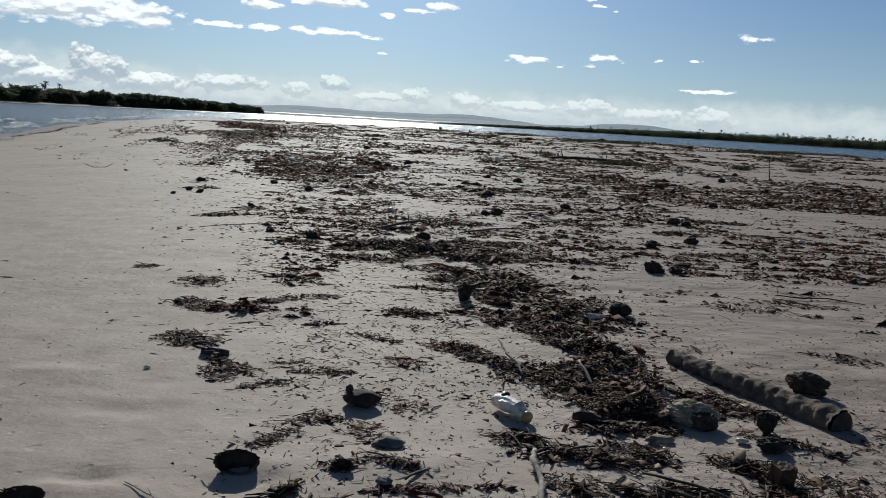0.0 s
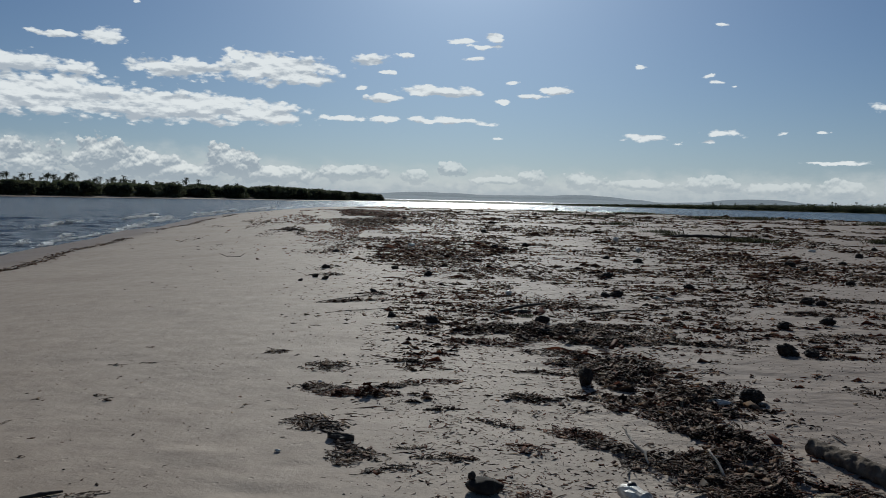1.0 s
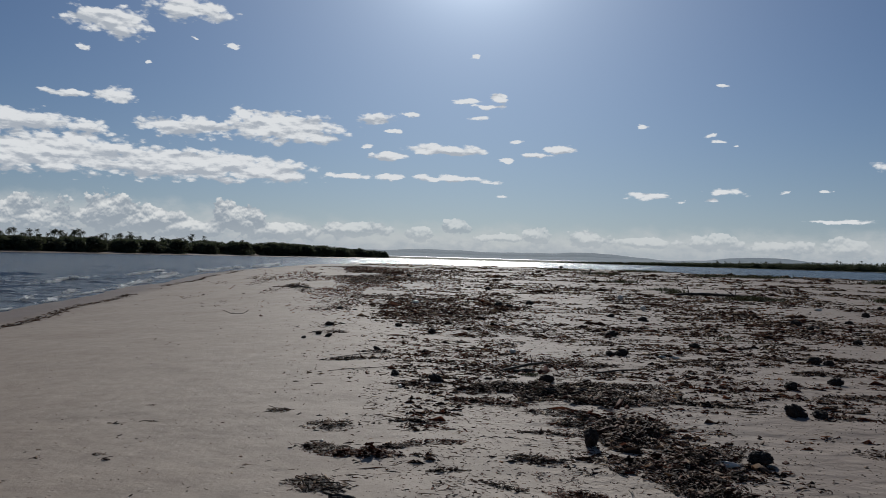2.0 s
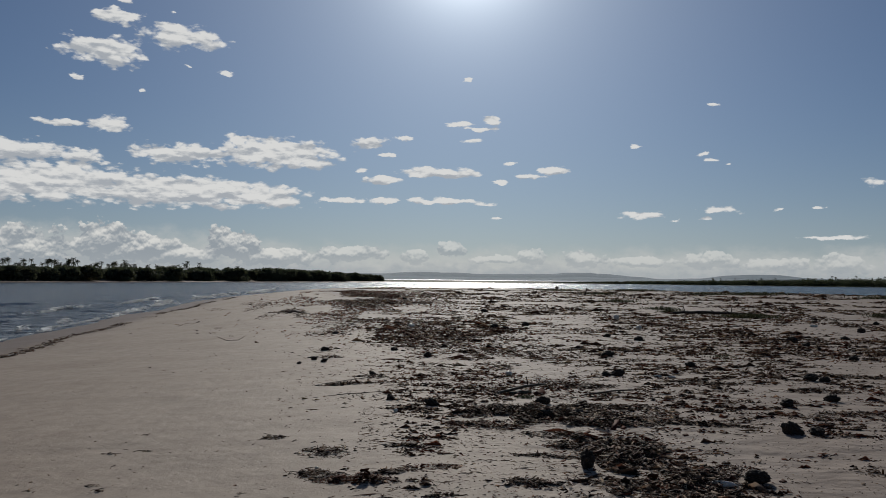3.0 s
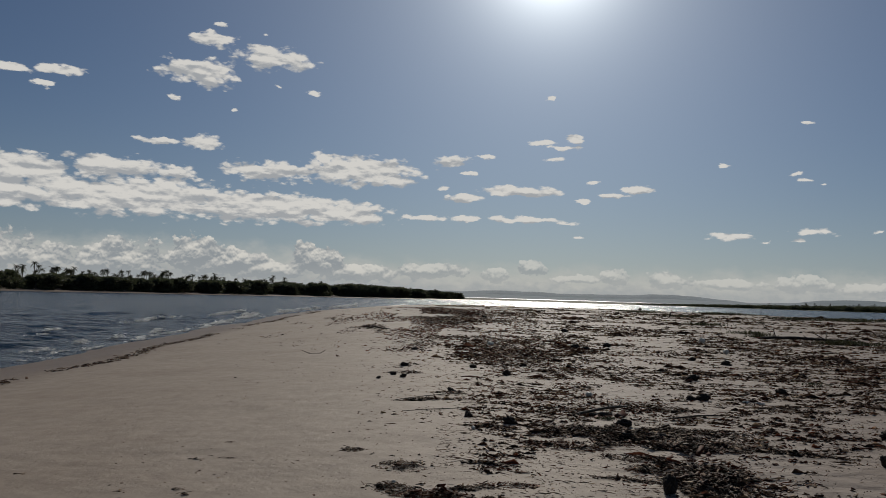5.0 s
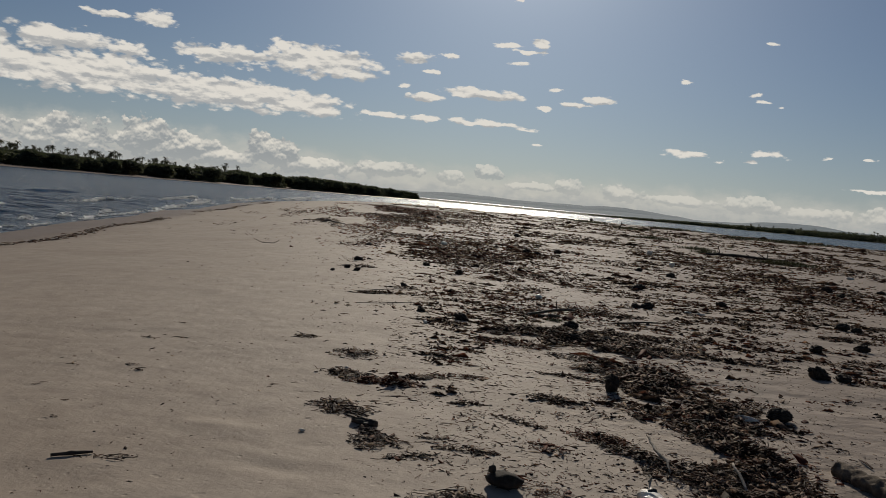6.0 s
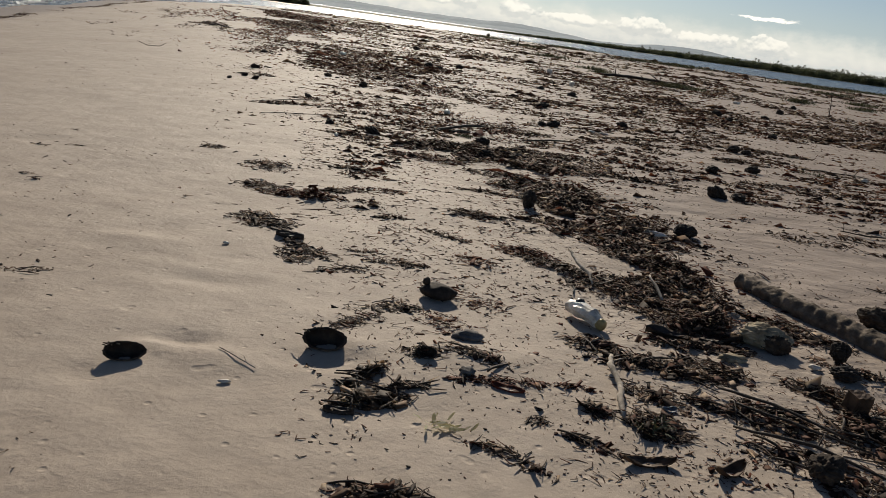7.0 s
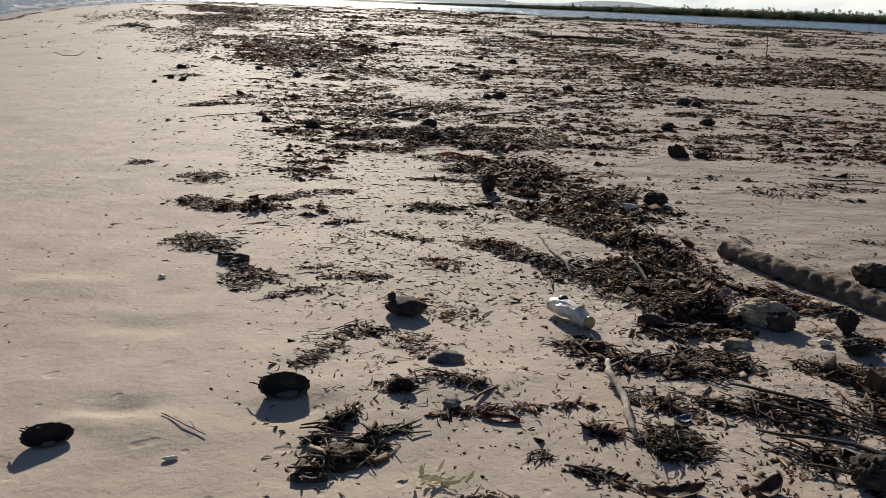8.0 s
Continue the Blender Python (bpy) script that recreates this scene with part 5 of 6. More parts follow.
def bottle():
    root = new("plastic_bottle")
    root.scale = (1, 1, 0.8)
    bm = bmesh.new()
    prof = [(0.0, 0.022), (0.01, 0.036), (0.05, 0.046), (0.10, 0.050), (0.15, 0.047), (0.19, 0.049), (0.23, 0.042), (0.255, 0.03)]
    rings = []
    for j, (t, rad) in enumerate(prof):
        ring = []
        for k in range(16):
            a = 2 * math.pi * k / 16
            f = 1 + 0.34 * noise.noise(Vector((math.cos(a) * 1.8, math.sin(a) * 1.8, t * 26)))
            ring.append(bm.verts.new((rad * f * math.cos(a), t, rad * f * math.sin(a) * 0.85 + 0.02 * math.sin(t * 12))))
        rings.append(ring)
    for p, q in zip(rings, rings[1:]):
        for k in range(16):
            bm.faces.new((p[k], p[(k + 1) % 16], q[(k + 1) % 16], q[k]))
    bm.faces.new(rings[0])
    bm.faces.new(rings[-1])
    part("body", bm, PLASTIC, root, smooth=False)
    bm = bmesh.new()
    blob(bm, (0.036, 0.03, 0.034), 0.12, 4, 2, (0, 0.262, 0.002))
    part("base", bm, YELLOW, root, "yellow brown stained end")
    bm = bmesh.new()
    blob(bm, (0.030, 0.026, 0.024), 0.25, 3, 2, (-0.01, 0.075, 0.044))
    part("patch", bm, BLACK, root, "black stained hole")
    return tagged(root, "crumpled white plastic bottle lying on the sand", "bottle")


b = bottle()
b.matrix_basis = Matrix.Translation((0.365, 4.335, gz(0.4, 4.3) + 0.05)) @ Euler((radians(-4), 0, radians(-141))).to_matrix().to_4x4()


def lump(name, label, category, mat, size, x, y, yaw=0, rough=0.15, seed=1, sub=3, sink=0.1, piece=None):
    root = new(name)
    bm = bmesh.new()
    fibrous = "coconut" in name
    blob(bm, size, rough * (1.6 if fibrous else 1.0), seed, 5 if fibrous else sub, (0, 0, size[2] * (1 - sink)), 0.05 if fibrous else 0.0, 0.035 if fibrous else 0.0, (0.14 if mat == PALE_FIBRE else 0.24) if fibrous else 0.15)
    part("body", bm, mat, root)
    if piece:
        pname, pmat, psize, at, plabel = piece
        bm = bmesh.new()
        blob(bm, psize, rough * 2, seed + 5, 4, at, 0.1, 0.08, 0.4)
        part(pname, bm, pmat, root, plabel)
    return rest(tagged(root, label, category), x, y, 0, yaw)


lump("coconut_husk", "large pale fibrous coconut husk with a dark torn end", "coconut husk", PALE_FIBRE, (0.13, 0.085, 0.062), 1.43, 4.26, -20, 0.18, 12, 4, 0.15, ("torn_end", HUSK, (0.072, 0.055, 0.055), (0.07, -0.065, 0.04), "dark torn fibre end"))
lump("coconut_husk", "grey striped coconut husk beside the log", "coconut husk", HUSK, (0.125, 0.08, 0.07), 2.34, 4.92, -25, 0.12, 15, 3, 0.15)
lump("coconut_shell", "small dark coconut shell cup", "coconut shell", NUT, (0.05, 0.05, 0.06), 1.80, 4.16, 10, 0.12, 17, 3, 0.05)
lump("coconut_shell", "flat dark piece of shell on the sand", "coconut shell", NUT, (0.075, 0.06, 0.035), 1.74, 3.93, 0, 0.12, 18, 3, 0.2)
lump("weed_ball", "grey frayed ball of fibre in the weed", "fibre", PALE_FIBRE, (0.075, 0.04, 0.02), 1.20, 3.98, 10, 0.6, 19, 3, 0.3)
lump("stone", "smooth grey stone half sunk in sand", "stone", STONE, (0.036, 0.030, 0.016), -0.15, 3.30, 0, 0.45, 20, 3, 0.2)
lump("stone", "crumpled grey lump with brown weed beside it", "stone", STONE, (0.075, 0.045, 0.022), -0.16, 3.70, 10, 0.55, 21, 3, 0.3)
block = new("wood_block")
bm = bmesh.new()
bmesh.ops.create_cube(bm, size=1.0)
bmesh.ops.subdivide_edges(bm, edges=bm.edges[:], cuts=4, use_grid_fill=True)
for v in bm.verts:
    v.co = Vector((v.co.x * 0.09, v.co.y * 0.07, v.co.z * 0.10 + 0.04)) + noise.noise_vector(v.co * 5) * 0.006
part("body", bm, DRY_LEAF, block, smooth=False)
rest(tagged(block, "short brown block of wood in the weed", "wood"), 1.64, 3.56, 0.0, 20, 8)
lump("coconut_husk", "dark coconut husk tangled in sticks", "coconut husk", HUSK, (0.075, 0.06, 0.05), 1.24, 2.88, 30, 0.25, 25, 3, 0.15)
lump("coconut_husk", "dark coconut half buried in the tide line", "coconut husk", NUT, (0.10, 0.075, 0.055), 1.54, 6.73, 0, 0.12, 27, 3, 0.2)
lump("coconut_husk", "dark coconut husk in the wrack", "coconut husk", NUT, (0.10, 0.07, 0.05), -0.30, 10.34, 0, 0.15, 28, 3, 0.2)
lump("coconut_husk", "dark coconut husk in the wrack", "coconut husk", NUT, (0.11, 0.07, 0.045), -0.23, 9.40, 0, 0.15, 29, 3, 0.2)


def sheet(name, label, category, mat, w, d, x, y, yaw, curl, seed=1, lift=0.0, n=10, thick=0.004):
    """A thin curled piece of leaf, bark or plastic with a real thickness."""
    root = new(name)
    bm = bmesh.new()
    tops, bots = [], []
    for j in range(n + 1):
        for i in range(n + 1):
            u, v = i / n * 2 - 1, j / n * 2 - 1
            taper = (1 - abs(u) ** 2.2) ** 0.6 if curl else 1
            z = curl * w * 0.5 * (abs(u) ** 1.8) + 0.2 * d * v * v * (1 if curl else 0.1) + 0.05 * w * noise.noise(Vector((u * 2 + seed, v * 2, seed))) + lift * w * max(u, 0) ** 2
            p = Vector((u * w / 2, v * d / 2 * max(taper, 0.06), z + 0.01))
            tops.append(bm.verts.new(p))
            bots.append(bm.verts.new(p - Vector((0, 0, thick))))
    m = n + 1
    for j in range(n):
        for i in range(n):
            q = j * m + i
            bm.faces.new((tops[q], tops[q + 1], tops[q + m + 1], tops[q + m]))
            bm.faces.new((bots[q], bots[q + m], bots[q + m + 1], bots[q + 1]))
    edge = [i for i in range(m)] + [j * m + n for j in range(1, m)] + [n * m + i for i in range(n - 1, -1, -1)] + [j * m for j in range(n - 1, 0, -1)]
    for p, q in zip(edge, edge[1:] + edge[:1]):
        bm.faces.new((tops[p], bots[p], bots[q], tops[q]))
    part("blade", bm, mat, root)
    return rest(tagged(root, label, category), x, y, 0.012 if thick < 0.01 else -thick * 0.15, yaw)


sheet("palm_spathe", "dark boat shaped palm sheath with lifted tips", "palm sheath", DRY_LEAF, 0.21, 0.07, 0.56, 2.78, 12, 0.25, 3)
sheet("palm_spathe", "curled dark palm sheath standing on edge", "palm sheath", DRY_LEAF, 0.16, 0.07, 0.86, 2.80, 35, 0.5, 5)
sheet("palm_spathe", "long dark palm sheath lying in the weed", "palm sheath", DARK_WOOD, 0.55, 0.12, 1.05, 4.22, 8, 0.10, 7)
sheet("dry_leaf", "curled red brown dry leaf among weed", "leaf", RED, 0.15, 0.06, 0.03, 3.22, -12, 0.1, 9)
sheet("green_leaf", "small fresh green leaf beside a husk", "leaf", GRASS, 0.07, 0.022, -0.46, 4.03, -10, 0.15, 8)
sheet("plastic_sheet", "torn scrap of white plastic in the wrack", "plastic", PLASTIC, 0.20, 0.07, 1.90, 3.63, -15, 0.0, 11)
sheet("plastic_scrap", "small faded blue plastic scrap", "plastic", BLUE, 0.07, 0.05, 0.73, 3.26, 20, 0.3, 13)
sheet("bark_slab", "dark flat slab of bark on the sand", "bark", DARK_WOOD, 0.20, 0.09, -1.40, 5.02, -12, 0.05, 15, thick=0.018)
sheet("bark_slab", "dark flat slab of bark beside a fibre heap", "bark", DARK_WOOD, 0.12, 0.03, -0.62, 2.82, 4, 0.05, 17, thick=0.025)
sheet("bark_slab", "dark flat slab of bark in the tide line", "bark", DARK_WOOD, 0.38, 0.10, -0.65, 11.2, 38, 0.05, 19, thick=0.03)


def limb(name, label, category, mat, pts, radii, twiglets=0, seed=0):
    """A bare stick along plan points (x, y, height over the sand)."""
    root = new(name)
    r = np.random.RandomState(seed)
    w = [Vector((x, y, gz(x, y) + h)) for x, y, h in pts]
    long = (w[-1] - w[0]).length
    fine, thick = [], []
    for i in range(len(w) - 1):
        for f in (0.0, 0.25, 0.5, 0.75):
            jog = Vector((r.normal(), r.normal(), 0.3 * r.normal())) * 0.005 * long
            fine.append(w[i].lerp(w[i + 1], f) + jog)
            thick.append((radii[i] * (1 - f) + radii[i + 1] * f) * r.uniform(0.85, 1.15))
    fine.append(w[-1]), thick.append(radii[-1])
    bm = bmesh.new()
    tube(bm, fine, thick, 8, 0.14, r)
    part("stem", bm, mat, root)
    for k in range(twiglets):
        i = r.randint(len(w) - 1)
        p = w[i].lerp(w[i + 1], r.rand())
        q = p + Vector((r.normal() * 0.25, r.normal() * 0.2, abs(r.normal()) * 0.12)) * (w[-1] - w[0]).length * 0.5
        bm = bmesh.new()
        tube(bm, [p, p.lerp(q, 0.5) + Vector((0, 0, 0.01)), q], [radii[0] * 0.55, radii[0] * 0.4, radii[0] * 0.2], 5)
        part("side_twig", bm, mat, root)
    return tagged(root, label, category)


limb("stick", "bleached pale stick with flaking bark", "stick", PALE_WOOD, [(0.525, 3.70, 0.035), (0.515, 3.56, 0.035), (0.535, 3.40, 0.03), (0.515, 3.25, 0.022), (0.51, 3.11, 0.014)], [0.010, 0.014, 0.013, 0.014, 0.009], 0, 1)
limb("stick", "thin grey stick leaning out of the weed", "stick", PALE_WOOD, [(0.44, 5.36, 0.10), (0.48, 5.15, 0.07), (0.55, 4.98, 0.06), (0.56, 4.86, 0.03)], [0.008, 0.010, 0.010, 0.006], 1, 2)
limb("stick", "thin grey stick leaning out of the weed", "stick", PALE_WOOD, [(0.93, 5.02, 0.09), (0.96, 4.88, 0.06), (0.98, 4.75, 0.02)], [0.007, 0.010, 0.007], 1, 3)
limb("stick", "long dark stick in a heap", "stick", DARK_WOOD, [(1.00, 3.52, 0.03), (1.2, 3.36, 0.06), (1.45, 3.12, 0.05)], [0.006, 0.008, 0.004], 1, 4)
limb("stick", "long dark stick in a heap", "stick", DARK_WOOD, [(1.02, 3.40, 0.03), (1.22, 3.24, 0.05), (1.5, 3.04, 0.05)], [0.005, 0.007, 0.004], 1, 5)
limb("stick", "long dark stick in a heap", "stick", DARK_WOOD, [(0.98, 3.18, 0.02), (1.25, 3.02, 0.06), (1.5, 2.82, 0.05)], [0.006, 0.008, 0.004], 2, 6)
limb("stick", "dark stick on clean sand", "stick", DARK_WOOD, [(-2.78, 3.74, 0.012), (-2.70, 3.80, 0.016), (-2.62, 3.88, 0.012)], [0.009, 0.012, 0.007], 0, 7)
limb("stick", "pale twig lying on the sand by a buried husk", "stick", PALE_WOOD, [(-1.22, 3.20, 0.008), (-1.12, 3.12, 0.01), (-1.02, 3.06, 0.008)], [0.003, 0.003, 0.002], 1, 8)
limb("branch", "long thin branch lying flat", "branch", DARK_WOOD, [(-3.25, 10.45, 0.01), (-2.9, 10.7, 0.015), (-2.5, 10.95, 0.01)], [0.004, 0.005, 0.003], 0, 9)
limb("branch", "twiggy branch lying flat on sand", "branch", DARK_WOOD, [(-3.70, 11.60, 0.01), (-3.3, 12.1, 0.02), (-2.90, 12.55, 0.01)], [0.004, 0.006, 0.003], 0, 10)
limb("branch", "dark branch in the tide line", "branch", DARK_WOOD, [(-0.98, 10.80, 0.03), (-0.6, 11.4, 0.09), (-0.32, 11.85, 0.06)], [0.018, 0.024, 0.012], 2, 11)
limb("branch", "dark branch lying on the flat", "branch", DARK_WOOD, [(0.25, 11.15, 0.02), (0.6, 11.45, 0.04), (0.92, 11.80, 0.02)], [0.010, 0.013, 0.008], 1, 12)
limb("branch", "bare forked twig standing on clean sand", "branch", DARK_WOOD, [(-9.6, 20.65, 0.12), (-9.4, 20.7, 0.03), (-9.1, 20.8, 0.03), (-8.95, 20.85, 0.12)], [0.005, 0.008, 0.007, 0.004], 2, 13)
limb("branch", "tangled leafy branch on clean sand", "branch", DARK_WOOD, [(-13.3, 35.6, 0.03), (-12.9, 35.5, 0.12), (-12.4, 35.3, 0.04), (-12.0, 35.2, 0.02)], [0.025, 0.035, 0.025, 0.012], 10, 14)
limb("branch", "bare upright twigs of a dead seedling", "branch", DARK_WOOD, [(12.34, 31.4, -0.02), (12.3, 31.4, 0.45), (12.22, 31.4, 0.85)], [0.02, 0.014, 0.006], 5, 15)
limb("branch", "upright broken branch far along the flat", "branch", DARK_WOOD, [(1.1, 88, 0.0), (1.2, 88, 0.4), (1.3, 88, 0.75)], [0.08, 0.06, 0.04], 5, 16)
limb("branch", "long driftwood branch across the flat", "branch", DARK_WOOD, [(4.6, 40.2, 0.03), (6.0, 40.4, 0.12), (7.4, 40.0, 0.10), (8.8, 39.6, 0.04)], [0.05, 0.07, 0.06, 0.03], 5, 17)
limb("branch", "dark branch lying on the flat", "branch", DARK_WOOD, [(4.6, 12.55, 0.01), (4.95, 12.72, 0.02), (5.3, 12.62, 0.03), (5.75, 12.8, 0.01)], [0.007, 0.010, 0.008, 0.004], 4, 18)
limb("branch", "dark branch lying on the flat", "branch", DARK_WOOD, [(3.35, 7.98, 0.01), (3.58, 7.86, 0.02), (3.85, 7.92, 0.02), (4.15, 7.76, 0.01)], [0.005, 0.008, 0.006, 0.003], 3, 19)
lump("tree_stump", "dark stump at the far end of the sand", "stump", DARK_WOOD, (0.34, 0.3, 0.26), -3.4, 150, 0, 0.3, 33, 2, 0.1)

# coconuts, small to large along the tide line
first_nut = coconut(1)
first_nut.scale = (0.13, 0.13, 0.13)
rest(first_nut, 0.21, 6.95)
first_nut.scale = (0.12, 0.12, 0.16)
nut_seed = np.random.RandomState(3)


def nut(x, y, size):
    copy = copy_thing(first_nut, Matrix.Translation((x, y, gz(x, y) - 0.06 * size)) @ Euler((nut_seed.normal() * 0.3, nut_seed.normal() * 0.3, nut_seed.rand() * 6.28)).to_matrix().to_4x4())
    size *= 0.82
    copy.scale = (size, size * nut_seed.uniform(0.9, 1.15), size * nut_seed.uniform(0.55, 0.8))


nut(2.34, 8.93, 0.23), nut(2.62, 8.95, 0.19)
nut(-2.31, 10.3, 0.15), nut(-3.2, 12.8, 0.15), nut(-1.68, 9.9, 0.20)
nut(-6.84, 22.5, 0.20), nut(-5.5, 17.4, 0.20), nut(-5.07, 15.4, 0.13), nut(-4.72, 14.95, 0.15), nut(-5.1, 14.6, 0.11)
nut(0.79, 17.1, 0.26), nut(0.62, 13.6, 0.16), nut(0.82, 13.65, 0.22), nut(3.87, 13.7, 0.24), nut(4.05, 13.6, 0.16)
nut(2.82, 10.9, 0.19), nut(3.5, 11.4, 0.20), nut(2.24, 15.5, 0.18), nut(5.8, 22.5, 0.28), nut(5.9, 21.4, 0.26)
nut(0.15, 9.6, 0.15), nut(-2.87, 16.1, 0.2), nut(-3.9, 17.4, 0.2), nut(5.8, 17.7, 0.22), nut(11.4, 32.6, 0.26)
nut(-2.5, 26.0, 0.26), nut(-2.1, 25.4, 0.24), nut(-4.3, 38.4, 0.3), nut(-1.6, 27.6, 0.26), nut(-12.7, 59, 0.4)
nut(1.0, 23.0, 0.22), nut(1.8, 21.9, 0.24), nut(3.2, 19.5, 0.2), nut(7.6, 24.0, 0.26), nut(9.2, 27.5, 0.28), nut(3.05, 5.1, 0.10)


# white scraps seen along the flat
def scrap(x, y, w, d, h, yaw, label="white plastic scrap bleached by the sun"):
    lump("plastic_scrap", label, "plastic", PLASTIC, (w, d, h), x, y, yaw, 0.25, x, 2, 0.1)


scrap(0.68, 7.72, 0.075, 0.04, 0.03, 10)
scrap(1.24, 6.52, 0.11, 0.03, 0.025, -8, "long white plastic tube in the weed")
scrap(-0.97, 13.1, 0.05, 0.08, 0.045, 30)
scrap(1.46, 13.6, 0.07, 0.03, 0.02, 0), scrap(1.66, 13.55, 0.08, 0.035, 0.02, 0)
scrap(2.12, 26.3, 0.10, 0.06, 0.09, 0), scrap(1.72, 32.6, 0.12, 0.08, 0.12, 0), scrap(8.5, 30.2, 0.16, 0.08, 0.05, 0)
scrap(-5.3, 26, 0.12, 0.1, 0.06, 0), scrap(-2.0, 9.3, 0.03, 0.03, 0.02, 0), scrap(1.2, 3.88, 0.022, 0.010, 0.008, 20), scrap(1.62, 4.0, 0.035, 0.02, 0.015, 0)
scrap(-1.72, 4.72, 0.022, 0.012, 0.01, 0), scrap(-2.05, 6.55, 0.02, 0.015, 0.012, 0), scrap(-1.1, 2.92, 0.03, 0.008, 0.008, 15), scrap(5.4, 12.2, 0.06, 0.04, 0.03, 0)


# pale leaf scrap and green blades
def leaf_tuft(name, label, mat, x, y, n, length, width, spread, up, seed):
    r = np.random.RandomState(seed)
    verts, faces = [], []
    for k in range(n):
        a = r.rand() * 6.28
        o = np.array([r.normal() * spread[0], r.normal() * spread[1], 0])
        d = np.array([math.cos(a), math.sin(a), 0])
        s = np.array([-d[1], d[0], 0])
        L, w, q = length * r.uniform(0.6, 1.3), width * r.uniform(0.6, 1.3), up * r.uniform(0.3, 1.2)
        n0 = len(verts)
        for t, f in ((0, 0.5), (0.4, 1.0), (0.75, 0.8), (1.0, 0.1)):
            mid = o + d * L * t * (1 - 0.3 * q * t) + np.array([0, 0, L * q * (t - 0.35 * t * t) + 0.004 + 0.01 * r.rand()])
            verts += [mid - s * w * f / 2, mid + s * w * f / 2 + np.array([0, 0, 0.25 * w])]
        for j in range(3):
            i = n0 + 2 * j
            faces.append((i, i + 1, i + 3, i + 2))
    ob = new(name, mesh_of(name, verts, faces, mat))
    ob.location = (x, y, gz(x, y))
    return tagged(ob, label)


tagged(leaf_tuft("leaf_scrap", "bleached greenish torn leaf scraps", PALE_LEAF, -0.22, 2.82, 22, 0.055, 0.014, (0.045, 0.02), 0.3, 1), category="leaf", kind="stuff")
tagged(leaf_tuft("green_sprig", "small green leafy sprig in dark weed", GRASS, 0.62, 3.05, 40, 0.07, 0.008, (0.04, 0.03), 0.8, 2), category="plant", kind="stuff")


def tussock(x, y, w, h, n, seed, label="low green tuft of dune grass on the sand"):
    ob = leaf_tuft("grass_tussock", label, GRASS, x, y, n, h * 0.62, 0.006 + 0.0006 * y, (w * 0.22, w * 0.16), 1.1, seed)
    return tagged(ob, category="grass", group="tufts of dune grass", kind="stuff")


tussock(7.7, 36.8, 2.2, 0.34, 1500, 3, "low green bush of dune plants on the flat")
tussock(4.9, 41.8, 1.4, 0.3, 350, 4)
tussock(14.0, 39.2, 1.3, 0.4, 350, 5)
tussock(17.8, 41.2, 1.6, 0.3, 300, 6)
tussock(4.8, 45.2, 2.0, 0.35, 350, 7)
tussock(-0.55, 10.8, 0.3, 0.06, 120, 8, "yellow green weed tuft in the tide line")
tussock(26, 66, 3.5, 0.5, 400, 9), tussock(32, 86, 8.0, 0.7, 1200, 10), tussock(41, 98, 7.0, 0.6, 900, 11), tussock(49, 104, 7.0, 0.6, 900, 12)
tussock(14.6, 95, 5.0, 0.6, 500, 13), tussock(20, 97, 6.0, 0.6, 600, 14), tussock(2.5, 92, 5.0, 0.5, 400, 15), tussock(-3, 120, 7, 0.6, 500, 16)
tussock(20.8, 48.4, 2.0, 0.35, 350, 17), tussock(3.2, 60, 3, 0.4, 350, 18), tussock(24, 110, 8, 0.6, 700, 19), tussock(9, 125, 9, 0.6, 700, 20)
tussock(2.65, 4.2, 0.10, 0.10, 26, 21, "few thin grass blades beside the log"), tussock(4.6, 12.1, 0.5, 0.08, 60, 22), tussock(3.2, 17.6, 0.8, 0.1, 90, 23)


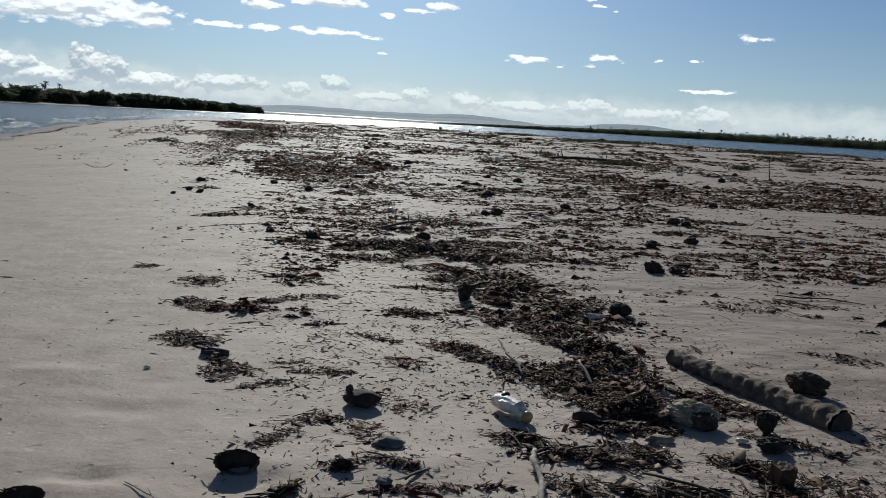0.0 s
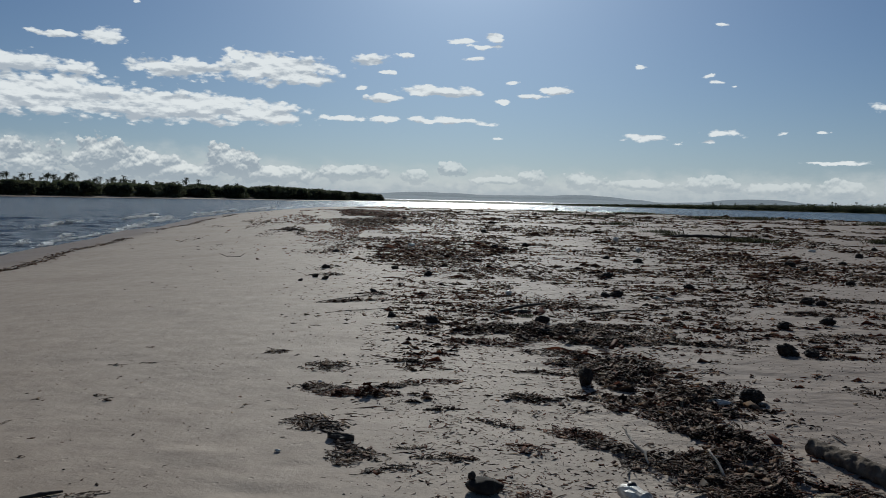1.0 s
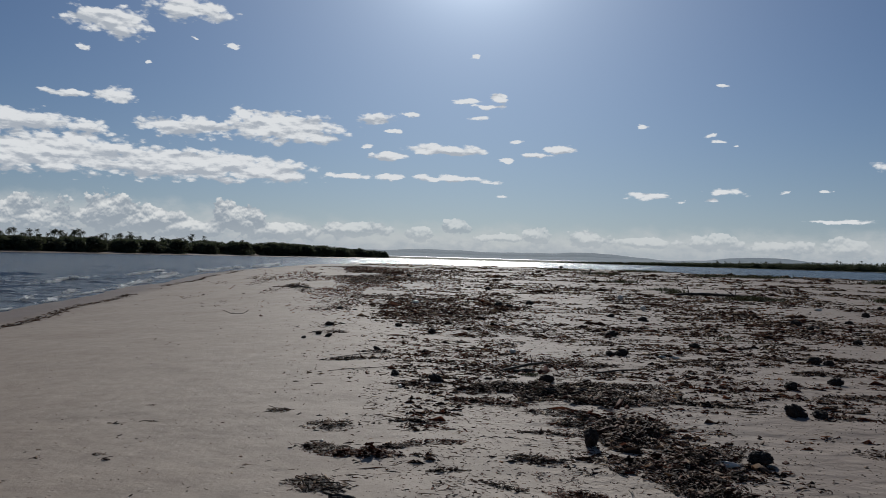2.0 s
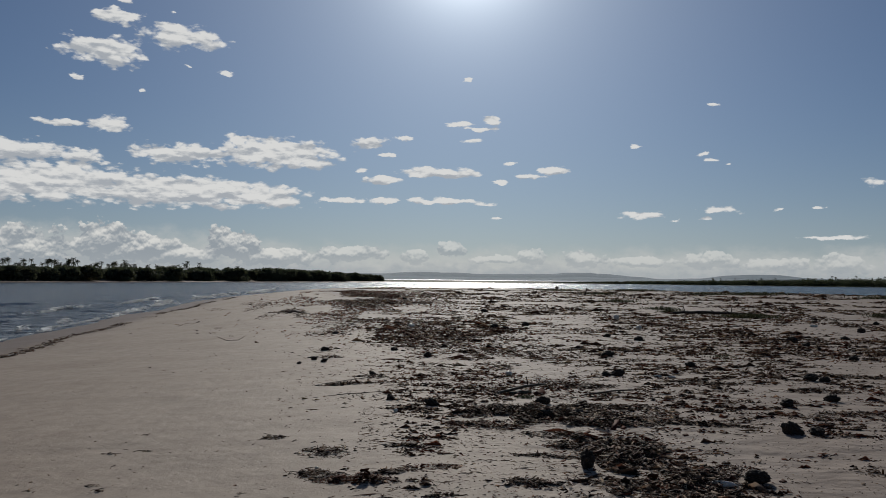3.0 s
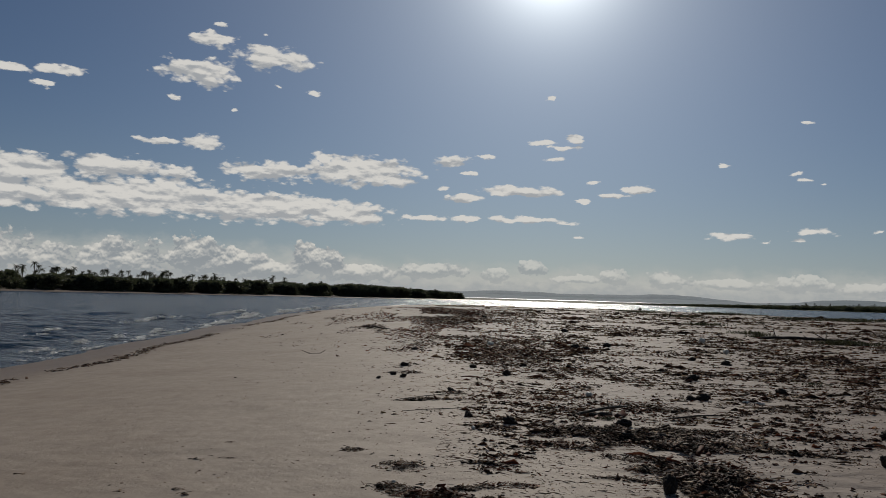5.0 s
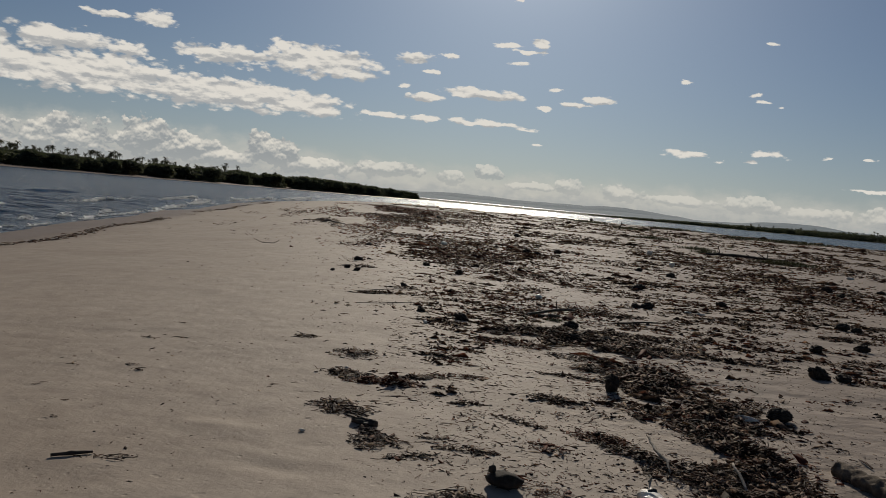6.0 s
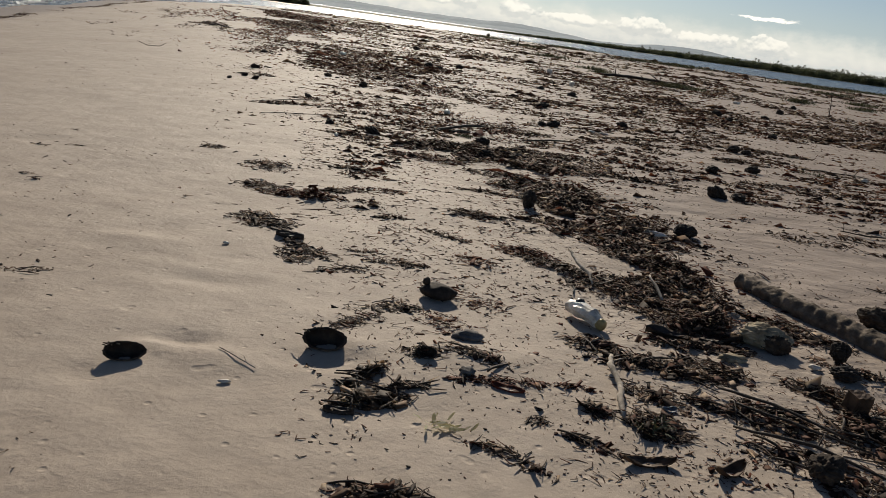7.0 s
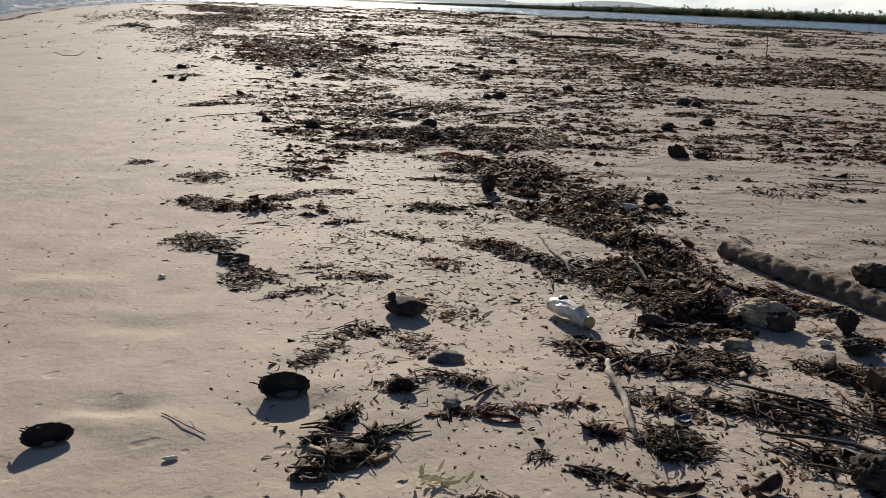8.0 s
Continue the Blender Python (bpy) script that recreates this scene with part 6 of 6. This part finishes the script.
# breaking wavelets along the water's edge
def foam(y0, y1, off, width, height, seed, label="white foam of a small breaking wave"):
    """Broken white water: many small flecks heaped along a line beside the shore."""
    r = np.random.RandomState(seed + 60)
    n = int((y1 - y0) * 330)
    y = y0 + (y1 - y0) * (r.rand(n) + r.rand(n)) / 2
    across = r.normal(size=n) * 0.2
    x = shore_x(y) - off + (fbm(y * 0.5 + seed, y * 0 + seed, 2) - 0.5) * 1.4 + across * width
    k = fbm(y * 1.6 + seed * 3, x * 1.6, 3) + 0.10 * r.rand(n) > 0.56
    x, y, across = x[k], y[k], across[k]
    size = (0.022 + 0.0010 * y) * np.exp(r.normal(size=len(x)) * 0.5)
    base = water_z(x, y) + height * 0.8 * np.exp(-(across / 0.25) ** 2) * r.rand(len(x)) + 0.005
    p = np.stack([x, y, base], 1)
    e1 = np.stack([r.normal(size=len(x)) * 0.5, r.normal(size=len(x)), r.rand(len(x)) * 0.45], 1) * size[:, None]
    e2 = np.stack([r.normal(size=len(x)) * 0.5, r.normal(size=len(x)), r.rand(len(x)) * 0.45], 1) * size[:, None]
    v, f = np.stack([p, p + e1, p + e2], 1).reshape(-1, 3), np.arange(3 * len(x)).reshape(-1, 3)
    ob = new("wave_foam", mesh_of("wave_foam", v, f, FOAM))
    return tagged(ob, label, "foam", "foam of small waves", "stuff")


foam(23.0, 26.0, 1.9, 0.6, 0.10, 1), foam(28.2, 30.2, 2.6, 0.9, 0.22, 2), foam(31.5, 33.5, 2.0, 0.7, 0.2, 3), foam(30, 37, 0.7, 0.3, 0.04, 4)
foam(36, 41.5, 1.5, 0.6, 0.14, 5), foam(44, 53, 0.9, 0.4, 0.07, 6), foam(49, 58, 1.6, 0.8, 0.16, 7), foam(60, 68, 1.4, 0.9, 0.2, 8), foam(66, 75, 2.6, 0.8, 0.2, 9)
foam(80, 92, 1.8, 1.0, 0.24, 10), foam(96, 110, 3, 1.1, 0.24, 11), foam(16, 23, 0.7, 0.25, 0.03, 15), foam(21, 30, 0.6, 0.22, 0.03, 18), foam(36, 48, 0.6, 0.25, 0.04, 19)
foam(46, 60, 7.0, 0.4, 0.14, 21), foam(64, 80, 6.0, 0.6, 0.18, 22), foam(30, 37, 6.5, 0.4, 0.12, 23)
foam(112, 128, 2, 1.2, 0.26, 16), foam(128, 146, 4, 1.3, 0.26, 17)
